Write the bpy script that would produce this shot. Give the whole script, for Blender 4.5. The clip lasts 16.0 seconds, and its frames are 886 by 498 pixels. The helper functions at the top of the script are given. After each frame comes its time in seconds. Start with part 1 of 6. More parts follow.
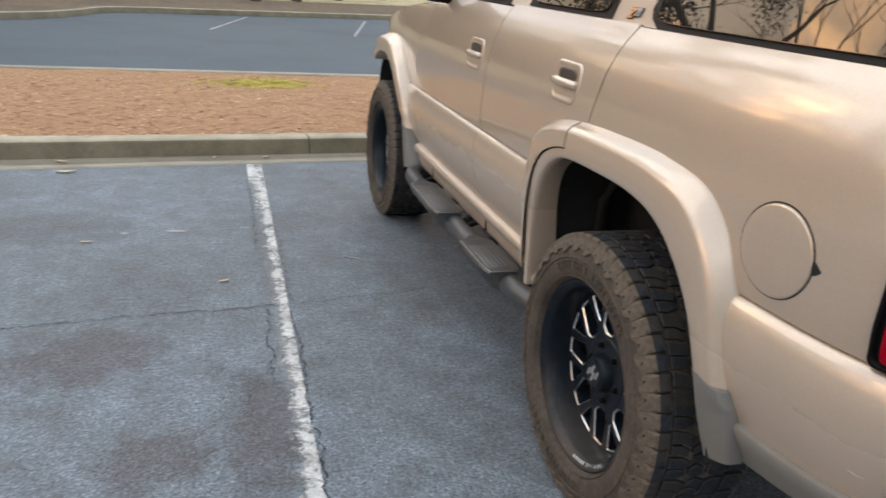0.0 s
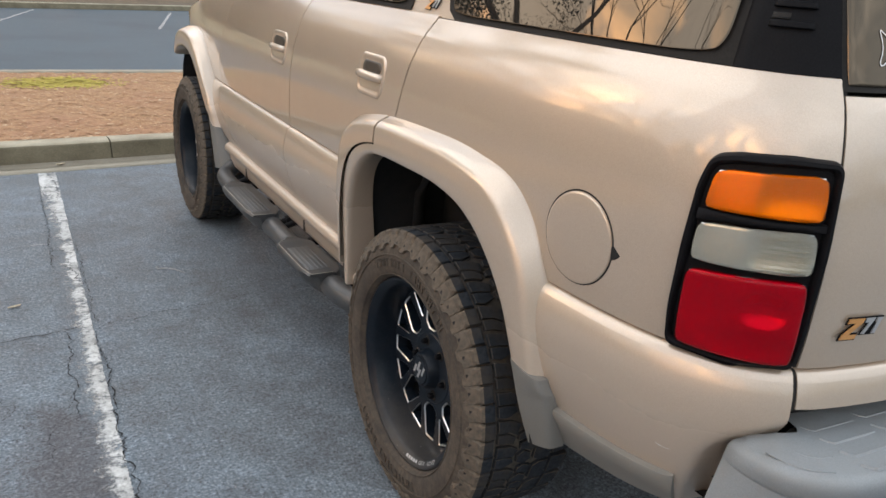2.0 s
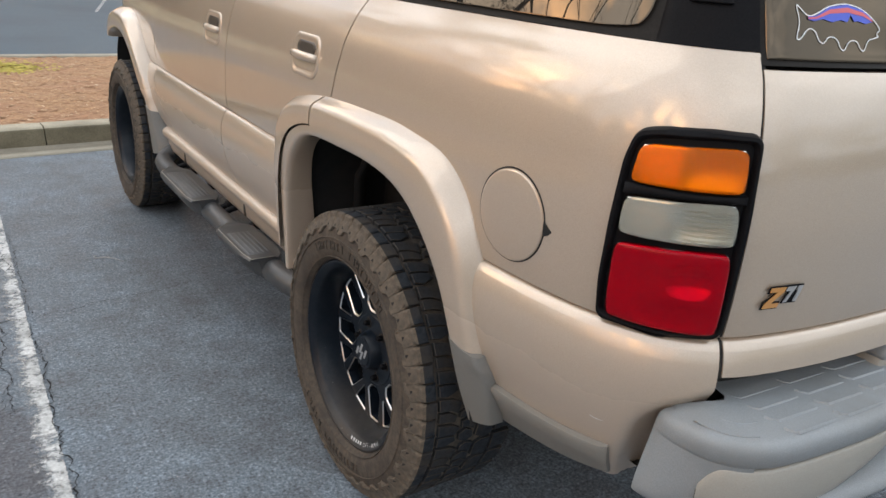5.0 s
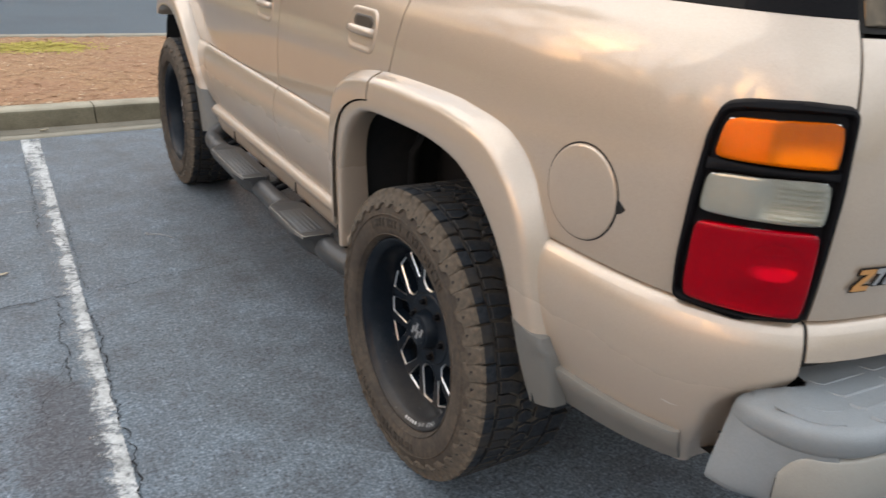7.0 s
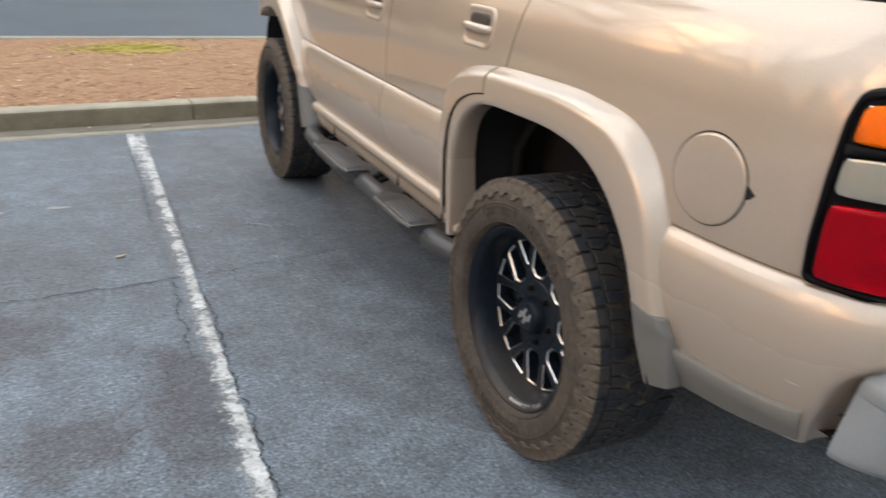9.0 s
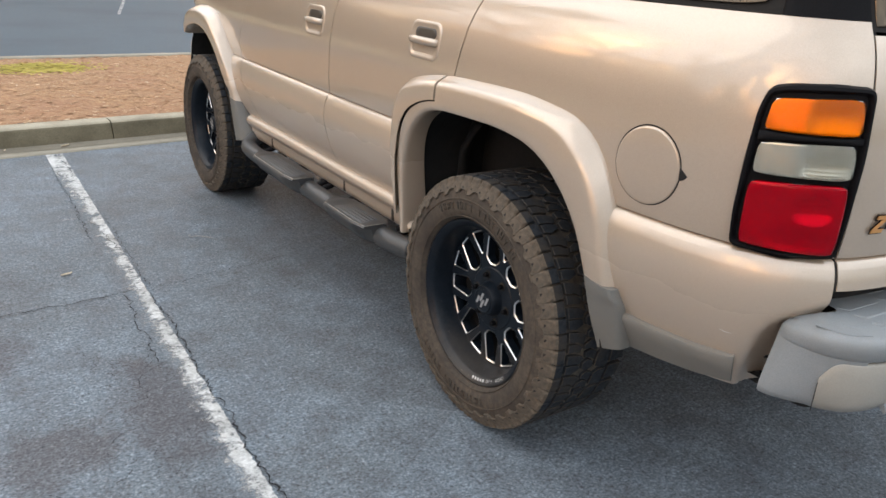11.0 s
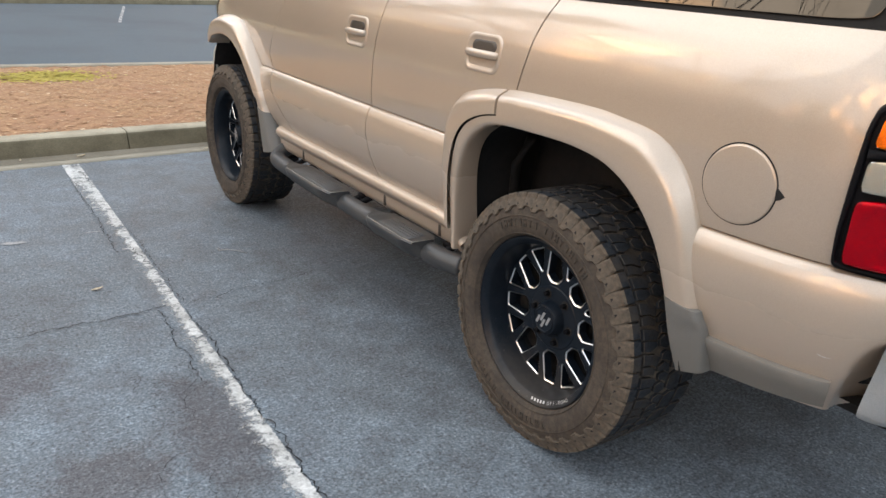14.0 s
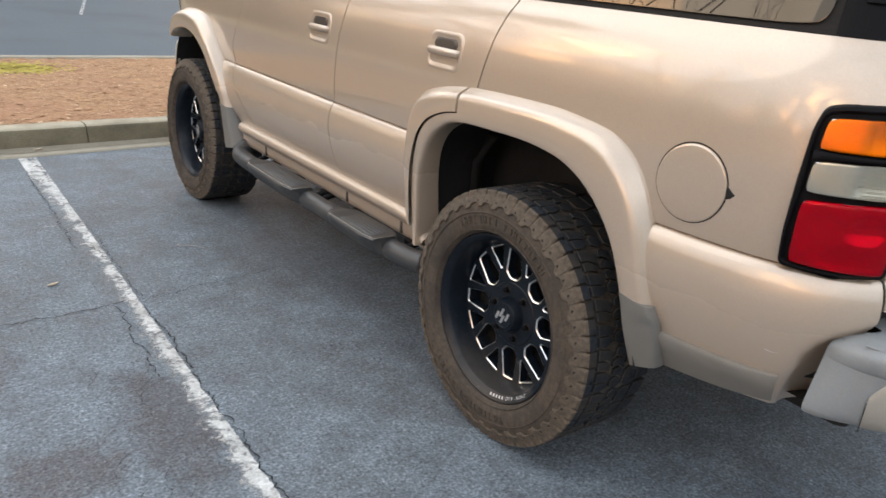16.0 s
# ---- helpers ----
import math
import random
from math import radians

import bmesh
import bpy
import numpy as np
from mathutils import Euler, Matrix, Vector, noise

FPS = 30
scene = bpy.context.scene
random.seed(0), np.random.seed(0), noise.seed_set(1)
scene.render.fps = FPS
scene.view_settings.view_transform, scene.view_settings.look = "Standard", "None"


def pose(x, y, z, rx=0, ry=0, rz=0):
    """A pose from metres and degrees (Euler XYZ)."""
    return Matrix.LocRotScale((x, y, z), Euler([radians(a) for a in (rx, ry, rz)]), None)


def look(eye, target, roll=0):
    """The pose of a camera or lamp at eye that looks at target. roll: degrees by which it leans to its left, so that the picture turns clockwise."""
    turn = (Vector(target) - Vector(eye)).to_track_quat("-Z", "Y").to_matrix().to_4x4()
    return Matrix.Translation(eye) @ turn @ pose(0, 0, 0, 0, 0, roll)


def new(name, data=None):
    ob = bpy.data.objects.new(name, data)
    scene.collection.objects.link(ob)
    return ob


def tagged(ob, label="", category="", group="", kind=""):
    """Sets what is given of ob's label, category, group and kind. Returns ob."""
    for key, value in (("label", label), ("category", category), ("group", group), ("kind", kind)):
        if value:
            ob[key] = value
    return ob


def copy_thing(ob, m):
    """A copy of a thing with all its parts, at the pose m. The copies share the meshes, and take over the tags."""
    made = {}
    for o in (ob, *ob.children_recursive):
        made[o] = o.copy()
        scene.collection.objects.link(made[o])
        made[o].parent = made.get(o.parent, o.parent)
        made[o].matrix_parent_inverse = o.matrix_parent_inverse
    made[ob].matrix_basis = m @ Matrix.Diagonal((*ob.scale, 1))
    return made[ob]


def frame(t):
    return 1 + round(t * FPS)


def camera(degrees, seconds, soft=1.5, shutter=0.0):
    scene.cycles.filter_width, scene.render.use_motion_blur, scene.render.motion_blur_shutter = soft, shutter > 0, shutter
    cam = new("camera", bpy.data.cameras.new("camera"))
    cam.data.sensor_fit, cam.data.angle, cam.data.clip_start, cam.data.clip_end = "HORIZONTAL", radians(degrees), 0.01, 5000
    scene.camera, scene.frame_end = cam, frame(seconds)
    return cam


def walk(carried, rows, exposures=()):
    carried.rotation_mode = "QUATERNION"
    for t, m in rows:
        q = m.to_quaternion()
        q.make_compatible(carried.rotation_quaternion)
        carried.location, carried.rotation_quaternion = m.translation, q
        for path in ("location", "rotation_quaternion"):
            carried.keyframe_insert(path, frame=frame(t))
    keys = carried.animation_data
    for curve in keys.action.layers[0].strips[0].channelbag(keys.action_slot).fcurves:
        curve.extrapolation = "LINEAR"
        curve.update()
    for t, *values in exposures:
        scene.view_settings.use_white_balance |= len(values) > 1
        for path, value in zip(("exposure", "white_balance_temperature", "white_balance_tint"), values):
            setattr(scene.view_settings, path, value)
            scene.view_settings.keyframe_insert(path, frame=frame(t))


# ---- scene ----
cam = camera(60.9, 16.0, shutter=0.4)
PATH = [
    (0, (-0.999, -1.803, 1.536), (-0.432, -0.014, 0.845), 4.4),
    (0.5, (-0.967, -1.77, 1.542), (-0.199, -0.054, 0.86), 4.2),
    (1, (-0.925, -1.761, 1.545), (-0.014, -0.108, 0.884), 3.8),
    (1.5, (-0.921, -1.773, 1.547), (0.03, -0.141, 0.89), 4.0),
    (2, (-0.917, -1.754, 1.542), (0.048, -0.14, 0.86), 4.6),
    (2.5, (-0.897, -1.76, 1.532), (0.119, -0.193, 0.819), 4.3),
    (3, (-0.856, -1.781, 1.538), (0.255, -0.287, 0.808), 4.1),
    (3.5, (-0.847, -1.782, 1.542), (0.286, -0.306, 0.807), 4.3),
    (4, (-0.885, -1.774, 1.533), (0.193, -0.253, 0.808), 4.9),
    (4.2, (-0.894, -1.772, 1.536), (0.154, -0.228, 0.817), 5.1),
    (6.3, (-0.848, -1.778, 1.517), (0.248, -0.262, 0.809), 3.8),
    (6.5, (-0.86, -1.767, 1.512), (0.213, -0.248, 0.776), 3.9),
    (7, (-0.915, -1.714, 1.508), (0.061, -0.146, 0.743), 4.2),
    (7.5, (-0.985, -1.674, 1.503), (-0.102, -0.051, 0.737), 4.6),
    (8, (-1.029, -1.674, 1.495), (-0.223, -0.009, 0.734), 4.7),
    (8.5, (-1.102, -1.716, 1.498), (-0.351, -0.02, 0.751), 4.2),
    (9, (-1.104, -1.742, 1.482), (-0.264, -0.094, 0.722), 4.0),
    (9.2, (-1.085, -1.759, 1.486), (-0.14, -0.165, 0.733), 4.1),
    (11.3, (-1.415, -1.854, 1.5), (-0.357, -0.315, 0.784), 3.6),
    (11.5, (-1.44, -1.799, 1.495), (-0.388, -0.257, 0.778), 3.4),
    (12, (-1.467, -1.719, 1.499), (-0.362, -0.212, 0.785), 3.6),
    (12.5, (-1.5, -1.655, 1.471), (-0.369, -0.173, 0.748), 4.8),
    (13, (-1.522, -1.644, 1.481), (-0.432, -0.133, 0.754), 5.6),
    (13.5, (-1.518, -1.656, 1.484), (-0.44, -0.126, 0.778), 4.6),
    (14, (-1.516, -1.667, 1.487), (-0.434, -0.134, 0.794), 4.1),
    (14.5, (-1.549, -1.673, 1.48), (-0.532, -0.103, 0.774), 4.5),
    (15, (-1.564, -1.68, 1.48), (-0.597, -0.085, 0.759), 5.1),
    (15.5, (-1.528, -1.694, 1.483), (-0.463, -0.15, 0.789), 5.6),
    (16, (-1.506, -1.693, 1.484), (-0.353, -0.21, 0.796), 5.4),
]
EXPOSURE = [(0, 1.36), (2, 1.37), (4.2, 1.37), (6.3, 1.38), (9, 1.45), (11.5, 1.50), (16, 1.49)]
walk(cam, [(t, look(eye, target, roll)) for t, eye, target, roll in PATH], EXPOSURE)


# ---- light: dusk, the sun gone behind trees ahead on the left, thin warm cloud ----
SUN_EL, SUN_AZ = 3.0, 318.0


def make_world():
    w = bpy.data.worlds.new("dusk_sky")
    scene.world = w
    w.use_nodes = True
    nt = w.node_tree
    nt.nodes.clear()
    out = nt.nodes.new("ShaderNodeOutputWorld")
    bg = nt.nodes.new("ShaderNodeBackground")
    sky = nt.nodes.new("ShaderNodeTexSky")
    sky.sky_type = "NISHITA"
    sky.sun_disc = False
    sky.sun_elevation = radians(SUN_EL)
    sky.sun_rotation = radians(SUN_AZ)
    sky.air_density, sky.dust_density, sky.ozone_density = 1.0, 2.0, 1.2
    tc = nt.nodes.new("ShaderNodeTexCoord")
    mp = nt.nodes.new("ShaderNodeMapping")
    mp.inputs["Scale"].default_value = (1.0, 1.0, 3.2)
    nz = nt.nodes.new("ShaderNodeTexNoise")
    nz.inputs["Scale"].default_value, nz.inputs["Detail"].default_value = 2.6, 6.0
    rp = nt.nodes.new("ShaderNodeValToRGB")
    rp.color_ramp.elements[0].position, rp.color_ramp.elements[1].position = 0.40, 0.66
    rp.color_ramp.elements[0].color, rp.color_ramp.elements[1].color = (0.74, 0.74, 0.74, 1), (0.97, 0.97, 0.97, 1)
    mx = nt.nodes.new("ShaderNodeMix")
    mx.data_type = "RGBA"
    sep = nt.nodes.new("ShaderNodeSeparateXYZ")
    glow = nt.nodes.new("ShaderNodeValToRGB")
    while len(glow.color_ramp.elements) < len(CLOUD):
        glow.color_ramp.elements.new(0.5)
    for el, (at, colour) in zip(glow.color_ramp.elements, CLOUD):
        el.position, el.color = at, (*colour, 1)
    gain = nt.nodes.new("ShaderNodeMix")
    gain.data_type, gain.blend_type = "RGBA", "MULTIPLY"
    gain.inputs[0].default_value = 1.0
    gain.inputs[7].default_value = (6.0, 6.0, 6.0, 1.0)
    # the colour of sunset lies on the clouds of that side alone
    toward = nt.nodes.new("ShaderNodeVectorMath")
    toward.operation = "DOT_PRODUCT"
    toward.inputs[1].default_value = (math.sin(radians(SUN_AZ)), math.cos(radians(SUN_AZ)), 0.0)
    nt.links.new(tc.outputs["Generated"], toward.inputs[0])
    west = nt.nodes.new("ShaderNodeMapRange")
    for i, v in enumerate((-0.35, 0.55, 0.0, 1.0)):
        west.inputs[i + 1].default_value = v
    nt.links.new(toward.outputs["Value"], west.inputs[0])
    plain = nt.nodes.new("ShaderNodeValToRGB")
    while len(plain.color_ramp.elements) < len(CLOUD_EAST):
        plain.color_ramp.elements.new(0.5)
    for el, (at, colour) in zip(plain.color_ramp.elements, CLOUD_EAST):
        el.position, el.color = at, (*colour, 1)
    cloud = nt.nodes.new("ShaderNodeMix")
    cloud.data_type = "RGBA"
    nt.links.new(west.outputs[0], cloud.inputs[0])
    nt.links.new(sep.outputs["Z"], plain.inputs[0])
    nt.links.new(plain.outputs["Color"], cloud.inputs[6])
    lit = nt.nodes.new("ShaderNodeTexNoise")
    lit.inputs["Scale"].default_value, lit.inputs["Detail"].default_value = 5.2, 7.0
    heap = nt.nodes.new("ShaderNodeMapping")
    heap.inputs["Scale"].default_value = (1.0, 1.0, 1.5)
    nt.links.new(tc.outputs["Generated"], heap.inputs["Vector"])
    nt.links.new(heap.outputs[0], lit.inputs["Vector"])
    edge = nt.nodes.new("ShaderNodeValToRGB")
    for el, (at, colour) in zip(edge.color_ramp.elements, ((0.53, (0.74, 0.79, 0.86)), (0.60, (5.2, 3.2, 1.65)))):
        el.position, el.color = at, (*colour, 1)
    nt.links.new(lit.outputs["Fac"], edge.inputs[0])
    fire = nt.nodes.new("ShaderNodeMix")
    fire.data_type, fire.blend_type = "RGBA", "MULTIPLY"
    low = nt.nodes.new("ShaderNodeMapRange")
    for i, v in enumerate((0.34, 0.52, 1.0, 0.0)):
        low.inputs[i + 1].default_value = v
    nt.links.new(sep.outputs["Z"], low.inputs[0])
    nt.links.new(low.outputs[0], fire.inputs[0])
    nt.links.new(glow.outputs["Color"], fire.inputs[6])
    nt.links.new(edge.outputs["Color"], fire.inputs[7])
    nt.links.new(fire.outputs[2], cloud.inputs[7])
    nt.links.new(tc.outputs["Generated"], sep.inputs[0])
    nt.links.new(sep.outputs["Z"], glow.inputs[0])
    # clear blue gaps between the warm clouds
    gaps = nt.nodes.new("ShaderNodeTexNoise")
    gaps.inputs["Scale"].default_value, gaps.inputs["Detail"].default_value = 3.4, 5.0
    nt.links.new(mp.outputs[0], gaps.inputs["Vector"])
    hole = nt.nodes.new("ShaderNodeValToRGB")
    hole.color_ramp.elements[0].position, hole.color_ramp.elements[1].position = 0.46, 0.60
    hole.color_ramp.elements[0].color, hole.color_ramp.elements[1].color = (0, 0, 0, 1), (0.8, 0.8, 0.8, 1)
    nt.links.new(gaps.outputs["Fac"], hole.inputs[0])
    clear = nt.nodes.new("ShaderNodeMix")
    clear.data_type = "RGBA"
    clear.inputs[7].default_value = (0.70, 0.77, 0.86, 1.0)
    nt.links.new(hole.outputs["Color"], clear.inputs[0])
    nt.links.new(cloud.outputs[2], clear.inputs[6])
    nt.links.new(clear.outputs[2], gain.inputs[6])
    nt.links.new(gain.outputs[2], mx.inputs[7])
    bg.inputs["Strength"].default_value = 0.132
    nt.links.new(tc.outputs["Generated"], mp.inputs["Vector"])
    nt.links.new(mp.outputs[0], nz.inputs["Vector"])
    nt.links.new(nz.outputs["Fac"], rp.inputs[0])
    nt.links.new(rp.outputs["Color"], mx.inputs[0])
    nt.links.new(sky.outputs[0], mx.inputs[6])
    nt.links.new(mx.outputs[2], bg.inputs["Color"])
    nt.links.new(bg.outputs[0], out.inputs["Surface"])
    # added broad lamp, well above the hidden sun: stands in for bright western sky
    west_sky_lamp = new("west_sky_lamp", bpy.data.lights.new("west_sky_lamp", "SUN"))
    west_sky_lamp.data.energy = 0.42
    west_sky_lamp.data.angle = radians(62)
    west_sky_lamp.data.color = (1.0, 0.90, 0.80)
    az, el = radians(SUN_AZ), radians(SUN_EL + 42)
    d = Vector((math.sin(az) * math.cos(el), math.cos(az) * math.cos(el), math.sin(el)))
    west_sky_lamp.matrix_world = look(d * 60, (0, 0, 0))


# cloud colour by height: peach near the horizon, cool white overhead
CLOUD = ((0.0, (0.20, 0.145, 0.105)), (0.13, (0.80, 0.54, 0.355)), (0.22, (0.92, 0.71, 0.52)), (0.38, (0.90, 0.96, 1.06)), (0.70, (0.82, 0.89, 0.99)), (1.0, (0.70, 0.77, 0.87)))
CLOUD_EAST = ((0.0, (0.07, 0.07, 0.075)), (0.14, (0.26, 0.265, 0.275)), (0.36, (0.86, 0.90, 0.95)), (0.52, (1.22, 1.26, 1.32)), (0.75, (0.92, 0.98, 1.06)), (1.0, (0.70, 0.76, 0.84)))
make_world()


# ---- materials ----
def material(name, colour, rough=0.6, metal=0.0, coat=0.0, spec=0.5):
    m = bpy.data.materials.new(name)
    m.use_nodes = True
    b = m.node_tree.nodes["Principled BSDF"]
    b.inputs["Base Color"].default_value = (*colour, 1)
    b.inputs["Roughness"].default_value = rough
    b.inputs["Metallic"].default_value = metal
    b.inputs["Coat Weight"].default_value = coat
    b.inputs["Coat Roughness"].default_value = 0.03
    b.inputs["Specular IOR Level"].default_value = spec
    return m


def nodes(m):
    return m.node_tree, m.node_tree.nodes["Principled BSDF"]


def node(nt, kind, **values):
    n = nt.nodes.new(kind)
    for k, v in values.items():
        n.inputs[k.replace("_", " ")].default_value = v
    return n


def noise_node(nt, scale, detail=4.0, rough=0.55, coord="Object"):
    tc = nt.nodes.new("ShaderNodeTexCoord")
    n = node(nt, "ShaderNodeTexNoise", Scale=scale, Detail=detail, Roughness=rough)
    nt.links.new(tc.outputs[coord], n.inputs["Vector"])
    return n.outputs["Fac"]


def ramp(nt, fac, stops):
    r = nt.nodes.new("ShaderNodeValToRGB")
    e = r.color_ramp.elements
    while len(e) < len(stops):
        e.new(0.5)
    for el, (p, c) in zip(e, stops):
        el.position = p
        el.color = (*c, 1) if len(c) == 3 else c
    nt.links.new(fac, r.inputs[0])
    return r.outputs["Color"]


def mix(nt, fac, a, b, kind="MIX"):
    m = nt.nodes.new("ShaderNodeMix")
    m.data_type, m.blend_type = "RGBA", kind
    for sock, v in ((m.inputs[0], fac), (m.inputs[6], a), (m.inputs[7], b)):
        if isinstance(v, (int, float)):
            sock.default_value = v
        elif isinstance(v, tuple):
            sock.default_value = (*v, 1)
        else:
            nt.links.new(v, sock)
    return m.outputs[2]


def bump(nt, b, height, strength=0.3, distance=0.01):
    n = node(nt, "ShaderNodeBump", Strength=strength, Distance=distance)
    nt.links.new(height, n.inputs["Height"])
    nt.links.new(n.outputs[0], b.inputs["Normal"])
    return n


def speckled(name, low, high, scale, rough=0.85, strength=0.4, distance=0.004, patch=None, patch_scale=1.2, detail=6.0):
    """A grainy surface: two colours by fine noise, patches of a third by broad noise, and relief."""
    m = material(name, low, rough)
    nt, b = nodes(m)
    fine = noise_node(nt, scale, detail, 0.7)
    col = ramp(nt, fine, [(0.36, low), (0.66, high)])
    if patch:
        broad = noise_node(nt, patch_scale, 5.0, 0.6)
        mask = ramp(nt, broad, [(0.46, (0, 0, 0)), (0.68, (0.8, 0.8, 0.8))])
        col = mix(nt, mask, col, patch)
    nt.links.new(col, b.inputs["Base Color"])
    bump(nt, b, fine, strength, distance)
    return m


def make_paint():
    m = material("pewter_paint", (0.5, 0.42, 0.34), 0.36, 0.38, 1.0)
    nt, b = nodes(m)
    tc = nt.nodes.new("ShaderNodeTexCoord")
    v = node(nt, "ShaderNodeTexVoronoi", Scale=900.0)
    nt.links.new(tc.outputs["Object"], v.inputs["Vector"])
    flake = ramp(nt, v.outputs["Color"], [(0.0, (0.432, 0.348, 0.264)), (1.0, (0.522, 0.425, 0.328))])
    b.inputs["Coat IOR"].default_value = 1.76
    film = noise_node(nt, 3.5, 6.0, 0.65)
    mask = ramp(nt, film, [(0.45, (0.0, 0.0, 0.0)), (0.8, (0.30, 0.30, 0.30))])
    nt.links.new(mix(nt, mask, flake, (0.44, 0.358, 0.286)), b.inputs["Base Color"])
    r = ramp(nt, noise_node(nt, 9.0, 5.0), [(0.3, (0.36, 0.36, 0.36)), (0.75, (0.41, 0.41, 0.41))])
    nt.links.new(r, b.inputs["Roughness"])
    c = ramp(nt, noise_node(nt, 6.0, 6.0, 0.7), [(0.35, (0.060, 0.060, 0.060)), (0.8, (0.090, 0.090, 0.090))])
    sep = nt.nodes.new("ShaderNodeSeparateXYZ")
    nt.links.new(tc.outputs["Object"], sep.inputs[0])
    height = nt.nodes.new("ShaderNodeMath")
    height.operation = "MULTIPLY_ADD"
    nt.links.new(noise_node(nt, 4.0, 2.0, 0.5), height.inputs[0])
    height.inputs[1].default_value = 0.12
    nt.links.new(sep.outputs["Z"], height.inputs[2])
    dust = ramp(nt, height.outputs[0], [(0.74, (0.34, 0.34, 0.34)), (1.08, (0.0, 0.0, 0.0))])
    nt.links.new(mix(nt, 1.0, c, dust, "ADD"), b.inputs["Coat Roughness"])
    return m


SPILLS_AND_PATCH = (((-1.52, 1.12), (0.36, 0.30), (0.55, 0.43, 0.405)), ((-0.87, 0.50), (0.17, 0.50), (0.57, 0.47, 0.45)), ((-1.22, 0.38), (0.24, 0.22), (0.62, 0.51, 0.48)), ((-1.9, 2.7), (0.5, 0.35), (0.78, 0.74, 0.72)), ((0.0, 1.9), (0.35, 0.9), (0.72, 0.68, 0.65)))


def make_asphalt():
    m = material("asphalt", (0.10, 0.105, 0.12), 0.75)
    nt, b = nodes(m)
    stone = noise_node(nt, 96.0, 4.0, 0.80)
    grain = ramp(nt, stone, [(0.33, (0.021, 0.026, 0.031)), (0.46, (0.098, 0.119, 0.138)), (0.58, (0.150, 0.177, 0.200)), (0.70, (0.28, 0.315, 0.34))])
    clump = noise_node(nt, 42.0, 5.0, 0.75)
    rough = ramp(nt, clump, [(0.30, (0.56, 0.56, 0.57)), (0.52, (1.0, 1.0, 1.0)), (0.72, (1.40, 1.40, 1.40))])
    mid = noise_node(nt, 6.0, 7.0, 0.7)
    tone = ramp(nt, mid, [(0.32, (0.60, 0.57, 0.575)), (0.58, (1.05, 1.05, 1.05)), (0.78, (1.42, 1.42, 1.40))])
    broad = noise_node(nt, 0.8, 5.0, 0.6)
    stain = ramp(nt, broad, [(0.36, (0.97, 0.925, 0.90)), (0.46, (1.14, 1.13, 1.115)), (0.56, (1.25, 1.265, 1.28)), (0.75, (1.37, 1.40, 1.42))])
    col = mix(nt, 1.0, mix(nt, 1.0, mix(nt, 1.0, grain, rough, "MULTIPLY"), tone, "MULTIPLY"), stain, "MULTIPLY")
    # old brown spills beside the line, and a darker patch along the car's side
    tc = nt.nodes.new("ShaderNodeTexCoord")
    wob = node(nt, "ShaderNodeTexNoise", Scale=7.0, Detail=10.0, Roughness=0.72)
    nt.links.new(tc.outputs["Object"], wob.inputs["Vector"])
    for (x, y), (sx, sy), tint in SPILLS_AND_PATCH:
        mp = nt.nodes.new("ShaderNodeMapping")
        mp.inputs["Location"].default_value = (-x / sx, -y / sy, 0)
        mp.inputs["Scale"].default_value = (1 / sx, 1 / sy, 0.0)
        nt.links.new(tc.outputs["Object"], mp.inputs["Vector"])
        ln = nt.nodes.new("ShaderNodeVectorMath")
        ln.operation = "LENGTH"
        nt.links.new(mp.outputs[0], ln.inputs[0])
        add = nt.nodes.new("ShaderNodeMath")
        add.operation = "MULTIPLY_ADD"
        nt.links.new(wob.outputs["Fac"], add.inputs[0])
        add.inputs[1].default_value = 1.8
        nt.links.new(ln.outputs["Value"], add.inputs[2])
        spot = ramp(nt, add.outputs[0], [(0.0, (0.85, 0.85, 0.85)), (0.75, (0.75, 0.75, 0.75)), (1.0, (0, 0, 0))])
        spot_scale = nt.nodes.new("ShaderNodeMath")
        spot_scale.operation = "DIVIDE"
        spot_scale.inputs[1].default_value = 1.9
        nt.links.new(add.outputs[0], spot_scale.inputs[0])
        nt.links.new(spot_scale.outputs[0], spot.node.inputs[0])
        col = mix(nt, spot, col, mix(nt, 1.0, col, tint, "MULTIPLY"))
    nt.links.new(col, b.inputs["Base Color"])
    r = ramp(nt, mid, [(0.3, (0.55, 0.55, 0.55)), (0.7, (0.85, 0.85, 0.85))])
    nt.links.new(r, b.inputs["Roughness"])
    bump(nt, b, stone, 0.6, 0.005)
    return m


